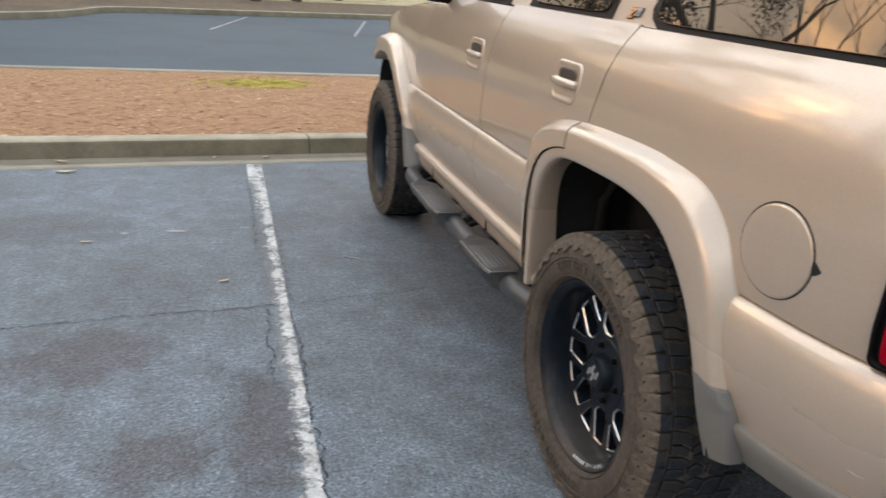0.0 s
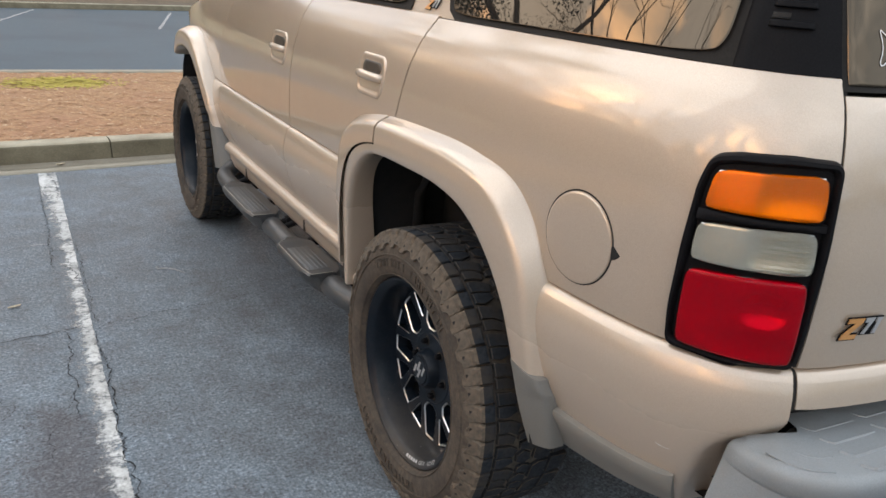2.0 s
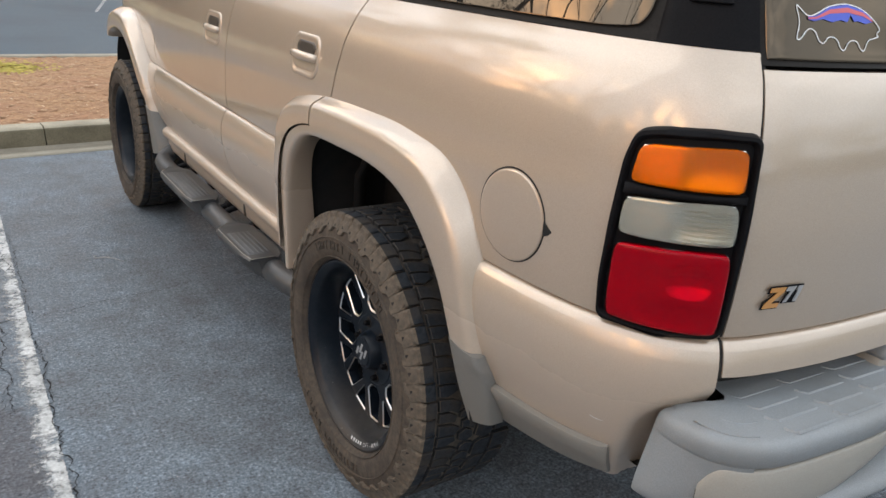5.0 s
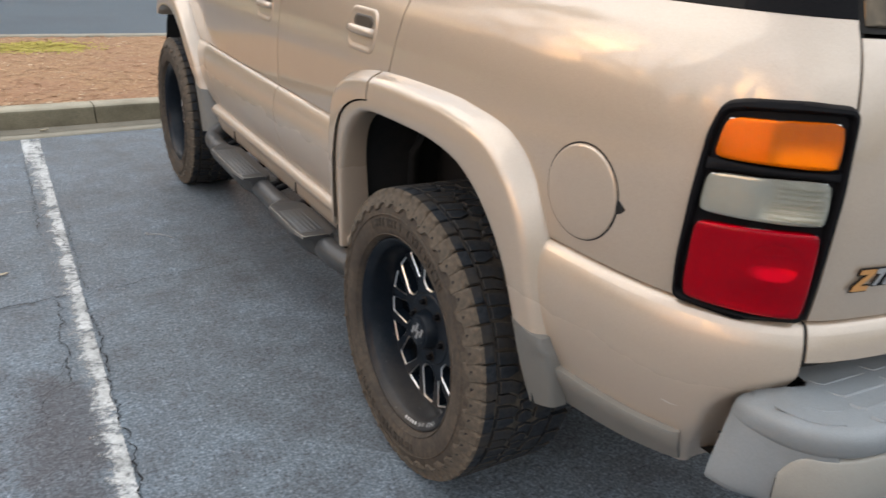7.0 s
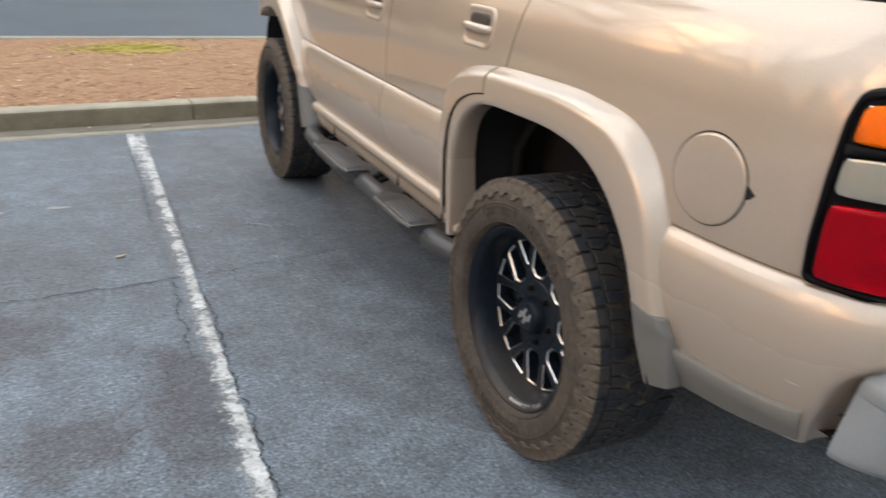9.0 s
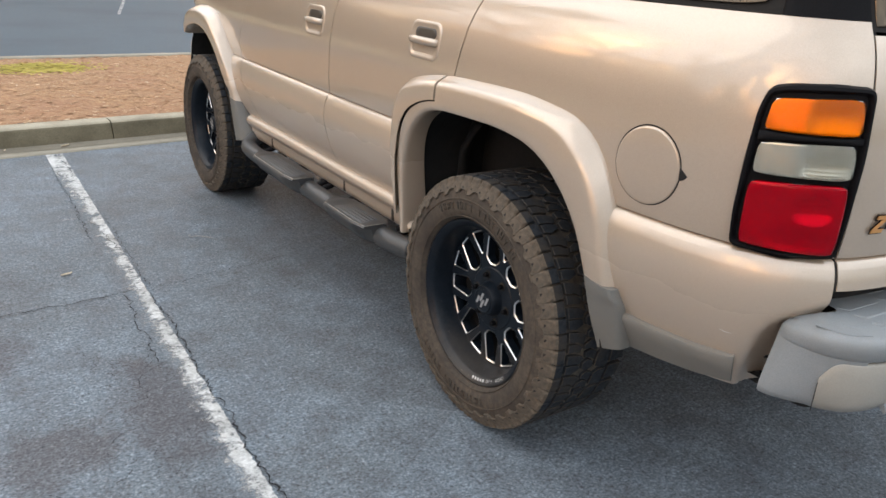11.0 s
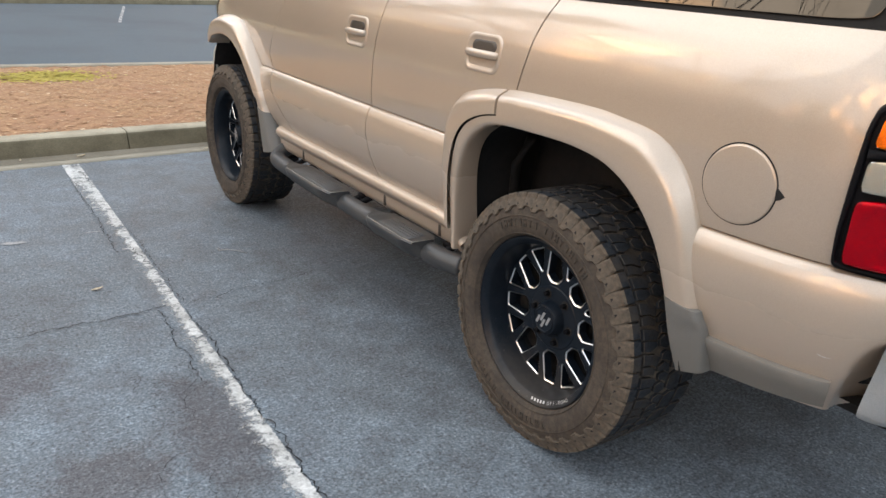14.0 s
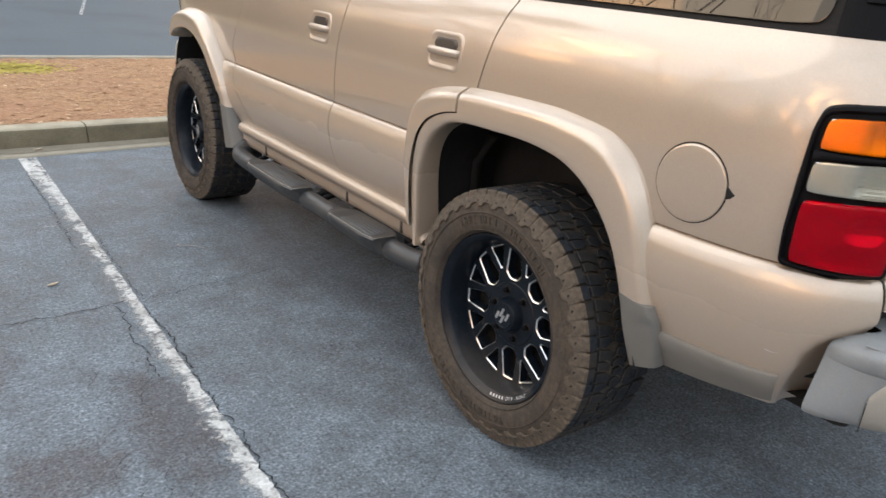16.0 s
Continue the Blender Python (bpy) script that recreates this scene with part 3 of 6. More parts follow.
def applique(name, outline, steps, mat, parent, label="", surf=skin, hole=None, side=1):
    """A piece laid on the body. steps: (metres that the outline shrinks, metres out), from its rim to its middle, then closed;
    with hole it stays open."""
    cu = sum(p[0] for p in outline) / len(outline)
    cz = sum(p[1] for p in outline) / len(outline)
    bm = bmesh.new()
    rings = []
    for shrink, out in steps:
        ring = []
        for u, z in outline:
            d = math.hypot(u - cu, z - cz)
            k = max(0.0, 1 - shrink / d)
            uu, zz = cu + (u - cu) * k, cz + (z - cz) * k
            ring.append(surf(uu if side > 0 else 2 * U_MID - uu, zz, out))
        rings.append(ring)
    rows = loft(bm, rings, closed=True)
    if not hole:
        last = rows[-1]
        out = steps[-1][1]
        prev = last
        for k in (0.66, 0.33):
            ring = []
            for u, z in outline:
                d = math.hypot(u - cu, z - cz)
                f = max(0.0, 1 - steps[-1][0] / d) * k
                uu = cu + (u - cu) * f
                ring.append(bm.verts.new(surf(uu if side > 0 else 2 * U_MID - uu, cz + (z - cz) * f, out)))
            for i in range(len(ring)):
                j = (i + 1) % len(ring)
                bm.faces.new((prev[i], prev[j], ring[j], ring[i]))
            prev = ring
        c = bm.verts.new(surf(cu if side > 0 else 2 * U_MID - cu, cz, out))
        for i in range(len(prev)):
            bm.faces.new((prev[i], prev[(i + 1) % len(prev)], c))
    bmesh.ops.recalc_face_normals(bm, faces=bm.faces)
    return sharpen(part(name, bm, mat, parent, label), 45)


def patch(name, corners, mat, parent, out, rim=0.0, round_by=0.10, n=16, side=1, shape=None, power=2, soft=1.0, flat=False):
    """A curved four-cornered sheet on the body: corners as (u, z) from the lower front one round; its edge falls to rim."""
    bm = bmesh.new()
    rows = []
    for j in range(n + 1):
        row = []
        for i in range(n + 1):
            a, b = 2 * i / n - 1, 2 * j / n - 1
            a, b = math.sin(a * math.pi / 2), math.sin(b * math.pi / 2)
            aa, bb = a * math.sqrt(1 - round_by * abs(b) ** power), b * math.sqrt(1 - round_by * abs(a) ** power)
            s, t = (aa + 1) / 2, (bb + 1) / 2
            c = [Vector(k) for k in corners]
            q = (c[0] * (1 - s) + c[1] * s) * (1 - t) + (c[3] * (1 - s) + c[2] * s) * t
            e = max(abs(a), abs(b))
            o = rim if e > 0.999 else out + (shape(a, b) if shape else 0.0) - soft * (0.003 if e > 0.985 else 0.001 if e > 0.95 else 0.0)
            if flat:
                o += inset(q.y) - inset(1.50) - (q.y - 1.50) * 0.32
            row.append(skin(q.x if side > 0 else 2 * U_MID - q.x, q.y, o))
        rows.append(row)
    loft(bm, rows)
    bmesh.ops.recalc_face_normals(bm, faces=bm.faces)
    return part(name, bm, mat, parent)


def tube(bm, path, radius, n=10, cap=True, flat=1.0):
    """A round bar along points; radius: one, or one for each point."""
    pts = [Vector(p) for p in path]
    rs = radius if isinstance(radius, (list, tuple)) else [radius] * len(pts)
    rings = []
    for i, p in enumerate(pts):
        d = (pts[min(i + 1, len(pts) - 1)] - pts[max(i - 1, 0)]).normalized()
        a = d.orthogonal() if abs(d.z) > 0.95 else d.cross(Vector((0, 0, 1)))
        a.normalize()
        b = d.cross(a)
        rings.append([p + (a * math.cos(2 * math.pi * k / n) + b * math.sin(2 * math.pi * k / n) * flat) * rs[i] for k in range(n)])
    loft(bm, rings, closed=True, cap=cap)


# ---- the car ----
suv = empty("suv", "pewter tan lifted SUV on muddy tyres parked facing a kerb", "car")
GAP = 0.003
U_GAP = 1.108
rear_edge = [(0.60, -0.50), (0.75, -0.525), (0.85, -0.525), (0.93, -0.485), (0.998, -0.415), (1.03, -0.335), (1.05, -0.285), (1.13, -0.258), (1.30, -0.225), (1.44, -0.182)]
mid_edge = [(0.60, -1.165), (0.70, -1.198), (0.80, -1.223), (0.90, -1.228), (1.0, -1.222), (1.20, -1.205), (1.44, -1.163)]
front_edge = [(0.60, -2.10), (0.80, -2.32), (1.0, -2.40), (1.10, -2.35), (1.30, -2.22), (1.44, -2.145)]


def between(lo, hi, z0, z1, ga=GAP, gb=GAP):
    zs = sorted({z for z, _ in lo + hi if z0 < z < z1} | {z0, z1})
    return [(z, lerp_keys(lo, z) + ga, lerp_keys(hi, z) - gb) for z in zs]


def quarter_sheet(side):
    """The rear quarter panel, open at the wheel arch."""
    bm = panel_bm([(0.525, -0.277, 1.10), (0.60, -0.277, 1.10), (0.63, -0.277, U_GAP - 0.012), (0.80, -0.277, U_GAP - 0.004), (1.045, -0.277, U_GAP - 0.004), (1.13, -0.255, U_GAP - 0.004), (1.30, -0.222, U_GAP - 0.004), (1.428, -0.182, U_GAP - 0.004)], step=0.013, dz=0.011, side=side)
    # the lower rear corner rolls in round the bumper's end
    roll = [(0.50, 0.922), (0.582, 0.926), (0.647, 0.934), (0.718, 0.950), (0.765, 0.976), (0.800, 1.030), (0.828, 1.105)]
    for v in bm.verts:
        x = v.co.x if side > 0 else 2 * MID - v.co.x
        if v.co.z < 0.828 and v.co.y < -0.8:
            k = int(np.argmin((_X[: len(_X) // 2] - x) ** 2 + (_Y[: len(_Y) // 2] - v.co.y) ** 2))
            ou, oz = float(_S[k]) - lerp_keys(roll, v.co.z), lerp_keys([(u, z) for z, u in roll], float(_S[k])) - v.co.z
            if ou > 0 and oz > 0:
                over = ou * oz / math.hypot(ou, oz)
                d = 0.078 * (1 - math.exp(-20 * over * over / (over + 0.03)))
                v.co += Vector((0.62 if side > 0 else -0.62, 0.78, 0)) * d
    edge = [(0.7, 1.06), (-0.05, 1.10), (-0.22, 1.09), (-0.33, 1.06), (-0.42, 0.985), (-0.48, 0.88), (-0.54, 0.73), (-0.575, 0.62), (-0.598, 0.5)]

    def inside(y, z):
        return z < lerp_keys([(a, b) for a, b in edge[::-1]], y)
    gone = []
    for f in bm.faces:
        c = f.calc_center_median()
        if c.y > -0.60 and inside(c.y, c.z):
            gone.append(f)
    bmesh.ops.delete(bm, geom=gone, context="FACES")
    return sharpen(part("rear_quarter_panel", bm, PAINT, suv), 40)


def handle(door, u, z, side):
    """A pull handle across the shell of its bezel."""
    bez = rounded(u - 0.098, u + 0.098, z - 0.064, z + 0.064, 0.036, 7)
    ring = applique("handle_bezel", bez, [(-0.002, -0.004), (0.0005, 0.0025), (0.003, 0.0042), (0.012, 0.0044), (0.017, 0.0032), (0.021, 0.0010)], PAINT, door, side=side)
    applique("lower_cup", rounded(u - 0.077, u + 0.077, z - 0.043, z + 0.004, 0.022, 6), [(0.0, 0.0012), (0.006, 0.0018), (0.016, 0.0016)], PAINT, ring, side=side)
    # dark flat piece for the shade in the upper cup, which is body-coloured
    applique("cup_shade", rounded(u - 0.066, u + 0.070, z + 0.004, z + 0.043, 0.022, 6), [(0.0, 0.0012), (0.002, 0.0024)], RECESS_SHADE, ring, side=side)
    bm = bmesh.new()
    pts = [skin((u + d) if side > 0 else 2 * U_MID - u - d, z - 0.002, o) for d, o in ((-0.086, 0.001), (-0.080, 0.005), (-0.05, 0.009), (0.0, 0.011), (0.05, 0.009), (0.080, 0.005), (0.086, 0.001))]
    tube(bm, pts, [0.009, 0.0125, 0.0135, 0.0140, 0.0135, 0.0125, 0.009], 12)
    part("grip", bm, PAINT, ring)


def mark(parent, centre, right, up, size, mat):
    """A slanted badge: one bent stroke and two upright ones in a dark backing."""
    c, r, up = Vector(centre), Vector(right).normalized(), Vector(up).normalized()
    n = r.cross(up)

    def stroke(bm, pts, lift, thick=0.0022):
        lo = [bm.verts.new(c + (r * x + up * y + r * 0.35 * y) * size + n * lift) for x, y in pts]
        hi = [bm.verts.new(v.co + n * thick) for v in lo]
        bm.faces.new(hi)
        for i in range(len(lo)):
            j = (i + 1) % len(lo)
            bm.faces.new((lo[i], lo[j], hi[j], hi[i]))
    bm = bmesh.new()
    stroke(bm, [(-1.06, 0.56), (-0.06, 0.56), (-0.06, 0.25), (-0.50, -0.22), (-0.06, -0.22), (-0.06, -0.56), (-1.06, -0.56), (-1.06, -0.25), (-0.61, 0.22), (-1.06, 0.22)], 0.001)
    stroke(bm, [(-0.06, 0.56), (0.96, 0.56), (0.96, -0.34), (0.05, -0.34), (0.18, 0.22), (-0.06, 0.22)], 0.001)
    back = part("badge", bm, BLACK, parent, smooth=False)
    bm = bmesh.new()
    stroke(bm, [(-1.0, 0.5), (-0.12, 0.5), (-0.12, 0.28), (-0.62, -0.28), (-0.12, -0.28), (-0.12, -0.5), (-1.0, -0.5), (-1.0, -0.28), (-0.5, 0.28), (-1.0, 0.28)], 0.0026)
    part("orange_shape", bm, mat, back, "orange slanted shape", smooth=False)
    bm = bmesh.new()
    stroke(bm, [(-0.02, 0.5), (0.5, 0.5), (0.3, -0.28), (0.1, -0.28), (0.26, 0.28), (-0.02, 0.28)], 0.0026)
    stroke(bm, [(0.62, 0.5), (0.9, 0.5), (0.9, -0.28), (0.7, -0.28), (0.7, 0.28), (0.62, 0.28)], 0.0026)
    part("silver_shape", bm, SILVER, back, smooth=False)


for side in (1, -1):
    rear_door = panel("rear_door", between(mid_edge, rear_edge, 0.602, 1.433), PAINT, suv, side=side)
    front_door = panel("front_door", between(front_edge, mid_edge, 0.602, 1.422), PAINT, suv, side=side)
    handle(rear_door, -0.465, 1.231, side)
    handle(front_door, -1.385, 1.213, side)
    panel("front_fender", [(0.60, -2.36, -2.103), (0.66, -2.405, -2.17), (0.76, -2.455, -2.28), (0.80, -2.475, -2.323), (0.87, -2.52, -2.351), (0.98, -2.625, -2.395), (1.0, -2.65, -2.403), (1.06, -2.72, -2.373), (1.07, -3.62, -2.368), (1.16, -3.56, -2.31), (1.235, -3.36, -2.26), (1.295, -3.02, -2.225), (1.345, -2.64, -2.195), (1.372, -2.25, -2.18)], PAINT, suv, side=side)
    quarter = quarter_sheet(side)
    bm = bmesh.new()
    rings = []
    for k in range(19):
        u = 0.560 + 0.358 * k / 18
        zt, zb = 0.630 + 0.006 * k / 18, 0.514 + 0.028 * k / 18
        e = 0.35 if k == 18 else 1.0
        sec = ((zt + 0.005, -0.004), (zt - 0.002, 0.014 * e), (zt - 0.012, 0.016 * e), (zt - 0.05, -0.006), (zb + 0.014, -0.032), (zb, -0.042), (zb + 0.002, -0.08))
        ring = []
        for z, o in sec:
            q = skin(u if side > 0 else 2 * U_MID - u, zt, o)
            ring.append((q.x, q.y, z))
        rings.append(ring)
    loft(bm, rings)
    loft(bm, [rings[-1], [tuple(skin(0.920 if side > 0 else 2 * U_MID - 0.920, 0.636, -0.05).xy) + (z,) for _, _, z in rings[-1]]])
    bmesh.ops.recalc_face_normals(bm, faces=bm.faces)
    strip = sharpen(part("lower_strip", bm, STRIP, suv, "dusty warm grey lower body strip"), 50)
    if side > 0:
        bm = bmesh.new()
        us = [0.872 + 0.034 * k / 8 for k in range(9)]
        zs = [0.704 - 0.0035 * math.sin(math.pi * k / 9) for k in range(9)]
        loft(bm, [[skin(u, z + e * 0.0011 * (1 - abs(k - 2.5) / 7), 0.0008) for k, (u, z) in enumerate(zip(us, zs))] for e in (1, -1)])
        part("scratch", bm, WHITE_VINYL, quarter, smooth=False)
    # upper frame and panes
    panel("window_frame", [(1.429, -2.05, 1.13), (1.60, -1.85, 1.11), (1.87, -1.45, 1.06)], PAINT, suv, side=side, out=-0.010, lip=0)
    for nm, rows in (("quarter_window", [(1.4295, -0.105, 0.838), (1.452, -0.150, 0.841), (1.48, -0.168, 0.841), (1.80, -0.14, 0.83)]), ("rear_door_window", [(1.436, -1.03, -0.375), (1.80, -1.0, -0.36)]), ("front_door_window", [(1.424, -2.08, -1.235), (1.80, -1.6, -1.225)])):
        bed = panel(nm, rows, TRIM, suv, "faded black window surround", side=side, out=-0.005)
        g = 0.028
        lo, hi = (rows[0][0], min(r[1] for r in rows), rows[0][2]), rows[-1]
        patch("pane", [(lo[1] + g, lo[0] + 0.015), (lo[2] - g, lo[0] + 0.015), (hi[2] - g, hi[0] - 0.02), (hi[1] + g, hi[0] - 0.02)], GLASS, bed, 0.002, 0.0018, 0.11, 36, side, None, 10, 0.0, True)
    pillar = panel("rear_pillar_trim", [(1.4295, 0.846, U_GAP - 0.006), (1.80, 0.836, 1.06)], BLACK, suv, "black vented rear pillar trim", side=side, out=0.002)
    for z in (1.508, 1.541, 1.574, 1.607):
        ledge = patch("vent_ledge", [(0.886, z - 0.006), (1.012, z - 0.006), (1.008, z + 0.006), (0.886, z + 0.006)], BLACK, pillar, 0.009, 0.002, 0.03, 6, side)
        patch("vent_slot", [(0.889, z + 0.007), (0.936, z + 0.007), (0.936, z + 0.018), (0.889, z + 0.018)], DARK, ledge, 0.0045, 0.002, 0.03, 5, side)
    # filler flap with its ring-shaped joint and finger notch
    if side > 0:
        flap = applique("fuel_door", circle(0.5945, 1.0470, 0.0985, 56), [(0.0, -0.002), (0.0006, 0.002), (0.003, 0.0035), (0.006, 0.004)], PAINT, quarter)
        applique("joint_ring", circle(0.5955, 1.0485, 0.1018, 56), [(-0.0004, -0.002), (0.0, 0.0008), (0.0035, 0.0008)], DARK, flap, hole=True)
        applique("finger_notch", [(0.692, 1.066), (0.706, 1.055), (0.716, 1.047), (0.706, 1.037), (0.693, 1.032), (0.690, 1.048)], [(0.0, 0.0), (0.002, 0.0015)], DARK, flap)
mark(suv, skin(-0.252, 1.460, -0.009), (0.0, -1.0, 0.0), (0.33, 0, 0.94), 0.031, GOLD)

# tailgate and its glass
for side in (1, -1):
    panel("tailgate_seal", [(0.845, U_GAP - 0.008, U_GAP + 0.009), (1.42, U_GAP - 0.008, U_GAP + 0.009)], DARK, suv, side=side, out=-0.003, lip=0)
U_R = 2 * U_MID - U_GAP
tailgate = panel("tailgate", [(0.848, U_GAP + 0.005, U_R - 0.005), (1.402, U_GAP + 0.002, U_R - 0.002)], PAINT, suv)
mark(suv, skin(1.222, 1.002, 0.003), skin(1.28, 1.012) - skin(1.17, 1.012), (0, 0, 1), 0.040, GOLD)
rear_bed = panel("tailgate_window", [(1.409, U_GAP - 0.004, U_R + 0.004), (1.80, 1.07, U_R + 0.04)], TRIM, suv, "faded black tailgate window surround", out=0.0)
patch("pane", [(1.113, 1.417), (U_R - 0.007, 1.417), (U_R + 0.02, 1.79), (1.09, 1.79)], GLASS, rear_bed, 0.006, 0.001, 0.02, 36)


def decal():
    """A fish-shaped sticker on the glass: white outline over blue and red bands."""
    c0, z0 = 1.315, 1.481
    body = [(-0.118, 0.034), (-0.100, 0.022), (-0.086, 0.012), (-0.066, 0.016), (-0.030, 0.032), (0.02, 0.038), (0.065, 0.030), (0.100, 0.012), (0.120, -0.006), (0.104, -0.012), (0.114, -0.017), (0.098, -0.021), (0.078, -0.024),
            (0.066, -0.044), (0.054, -0.042), (0.046, -0.026), (0.022, -0.026), (0.008, -0.045), (-0.004, -0.040), (-0.010, -0.024), (-0.034, -0.020), (-0.046, -0.034), (-0.060, -0.030), (-0.068, -0.012), (-0.086, -0.008), (-0.106, -0.030), (-0.118, -0.026), (-0.106, 0.000)]
    body = chaikin(body, 2)
    ring = []
    for i, p in enumerate(body):
        a, b, c = Vector(body[i - 1]), Vector(p), Vector(body[(i + 1) % len(body)])
        d = ((b - a).normalized() + (c - b).normalized()).normalized()
        ring.append(b + Vector((d.y, -d.x)) * 0.0020)
    bm = bmesh.new()
    loft(bm, [[skin(c0 + u, z0 + z, 0.0075) for u, z in body], [skin(c0 + q.x, z0 + q.y, 0.0075) for q in ring]], closed=True)
    sticker = part("sticker", bm, WHITE_VINYL, rear_bed, "fish-shaped outline sticker with coloured bands", smooth=False)
    top = lerp_keys
    crest = [(-0.090, 0.011), (-0.066, 0.013), (-0.030, 0.029), (0.02, 0.035), (0.065, 0.027), (0.100, 0.009)]
    teeth = lambda x: 0.004 + 0.0045 * abs(((x * 42) % 2) - 1) + 0.014 * max(0.0, 1 - abs(x - 0.028) / 0.010)
    for nm, mat, lo, hi, out in (("blue_band", BLUE_VINYL, teeth, lambda x: top(crest, x), 0.0078), ("red_band", RED_VINYL, lambda x: top(crest, x) * 0.62, lambda x: top(crest, x) * 0.86, 0.0083)):
        bm = bmesh.new()
        xs = np.linspace(-0.086, 0.092, 60)
        rows = [[skin(c0 + x, z0 + min(f(x), top(crest, x)), out) for x in xs] for f in (lo, hi)]
        loft(bm, rows)
        part(nm, bm, mat, sticker, smooth=False)


BLUE_VINYL = material("blue_vinyl", (0.05, 0.09, 0.55), 0.4)
RED_VINYL = material("red_vinyl", (0.60, 0.10, 0.12), 0.4)
decal()

# tail lamps
for side in (1, -1):
    shape = [(0.850, 0.918), (0.976, 0.911), (1.094, 0.922), (1.099, 1.037), (1.103, 1.157), (1.1045, 1.299), (1.013, 1.301), (0.909, 1.294), (0.866, 1.284), (0.853, 1.235), (0.848, 1.12), (0.845, 1.0)]
    shape = round_poly(shape, 0.018)
    lamp = applique("tail_lamp", shape, [(-0.002, -0.006), (0.0, 0.013), (0.003, 0.019), (0.010, 0.020), (0.014, 0.017), (0.018, 0.006)], BLACK, suv, "black-framed tail lamp", side=side)
    bowl = lambda a, b: -0.0085 * math.cos(1.9 * (a - 0.45)) * (1 - 0.6 * b * b) if a > -0.05 else 0.0015
    red_bowl = lambda a, b: -0.0115 * max(0.0, 1 - ((a - 0.38) / 0.46) ** 2 - ((b - 0.28) / 0.42) ** 2) - 0.006 * max(0.0, 1 - ((a - 0.2) / 0.9) ** 2 - ((b + 0.62) / 0.40) ** 2) - 0.005 * max(0.0, 1 - ((a + 0.55) / 0.40) ** 2 - ((b - 0.1) / 0.8) ** 2)
    for nm, o, mat in (("amber_lens", [(0.874, 1.195), (1.081, 1.200), (1.078, 1.276), (0.882, 1.264)], AMBER),
                       ("reverse_lens", [(0.870, 1.099), (1.080, 1.106), (1.076, 1.181), (0.872, 1.169)], CLEAR),
                       ("red_lens", [(0.869, 0.932), (1.084, 0.929), (1.079, 1.094), (0.868, 1.082)], RED)):
        patch(nm, o, mat, lamp, 0.0235, 0.010, 0.12 if nm == "red_lens" else 0.18, side=side, power=9, shape=lambda a, b: 0.004 * (1 - a * a) * (1 - b * b))
        patch("reflector", o, REFLECTOR, lamp, 0.0185, 0.010, side=side, n=30, shape=red_bowl if nm == "red_lens" else bowl)
    for k in range(7):
        z = 1.112 + 0.0085 * k
        patch("lens_rib", [(0.985, z), (1.070, z + 0.002), (1.070, z + 0.005), (0.985, z + 0.003)], CLEAR, lamp, 0.0275, 0.0225, 0.02, 4, side)
    applique("bezel_bar", [(0.866, 1.173), (0.976, 1.178), (1.088, 1.184), (1.088, 1.197), (0.976, 1.195), (0.866, 1.192)], [(0.0, 0.008), (0.002, 0.0215)], BLACK, lamp, side=side)

# wheel arch flares: sections between an inner and an outer line, counted from the wheel's middle
REAR_IN = [(0.462, 0.515), (0.478, 0.72), (0.468, 0.826), (0.432, 0.914), (0.362, 0.980), (0.262, 1.018), (0.05, 1.028), (-0.11, 1.026), (-0.24, 1.002), (-0.352, 0.940), (-0.436, 0.840), (-0.484, 0.714), (-0.504, 0.60), (-0.530, 0.495)]
REAR_OUT = [(0.520, 0.530), (0.585, 0.78), (0.600, 0.93), (0.575, 1.045), (0.49, 1.102), (0.272, 1.140), (-0.06, 1.150), (-0.22, 1.142), (-0.368, 1.116), (-0.462, 1.046), (-0.524, 0.93), (-0.588, 0.700), (-0.606, 0.645), (-0.610, 0.520)]
FRONT_IN = [(0.30, 0.955), (0.25, 0.995), (0.15, 1.020), (0.03, 1.030), (-0.10, 1.012), (-0.21, 0.965), (-0.30, 0.905), (-0.375, 0.82), (-0.425, 0.75), (-0.455, 0.690), (-0.49, 0.43)]
FRONT_OUT = [(0.335, 1.05), (0.285, 1.105), (0.18, 1.140), (0.02, 1.145), (-0.14, 1.122), (-0.255, 1.060), (-0.355, 0.98), (-0.46, 0.87), (-0.515, 0.76), (-0.545, 0.660), (-0.635, 0.455)]
X_PROFILE = pchip([(0.0, 0.046), (0.02, 0.032), (0.06, 0.023), (0.14, 0.020), (0.32, 0.020), (0.55, 0.0225), (0.68, 0.0255), (0.75, 0.0295), (0.79, 0.0345), (0.84, 0.0440), (0.92, 0.0640), (1.0, 0.084)])

GUARD = pchip([(0.0, 0.040), (0.03, 0.028), (0.10, 0.022), (0.5, 0.023), (0.85, 0.028), (0.95, 0.032), (1.0, 0.040)])


def arch_curves(front):
    ins, outs = (FRONT_IN, FRONT_OUT) if front else (REAR_IN, REAR_OUT)
    return spline([(y, z, 0) for y, z in ins], 20), spline([(y, z, 0) for y, z in outs], 20), len(ins) - 1


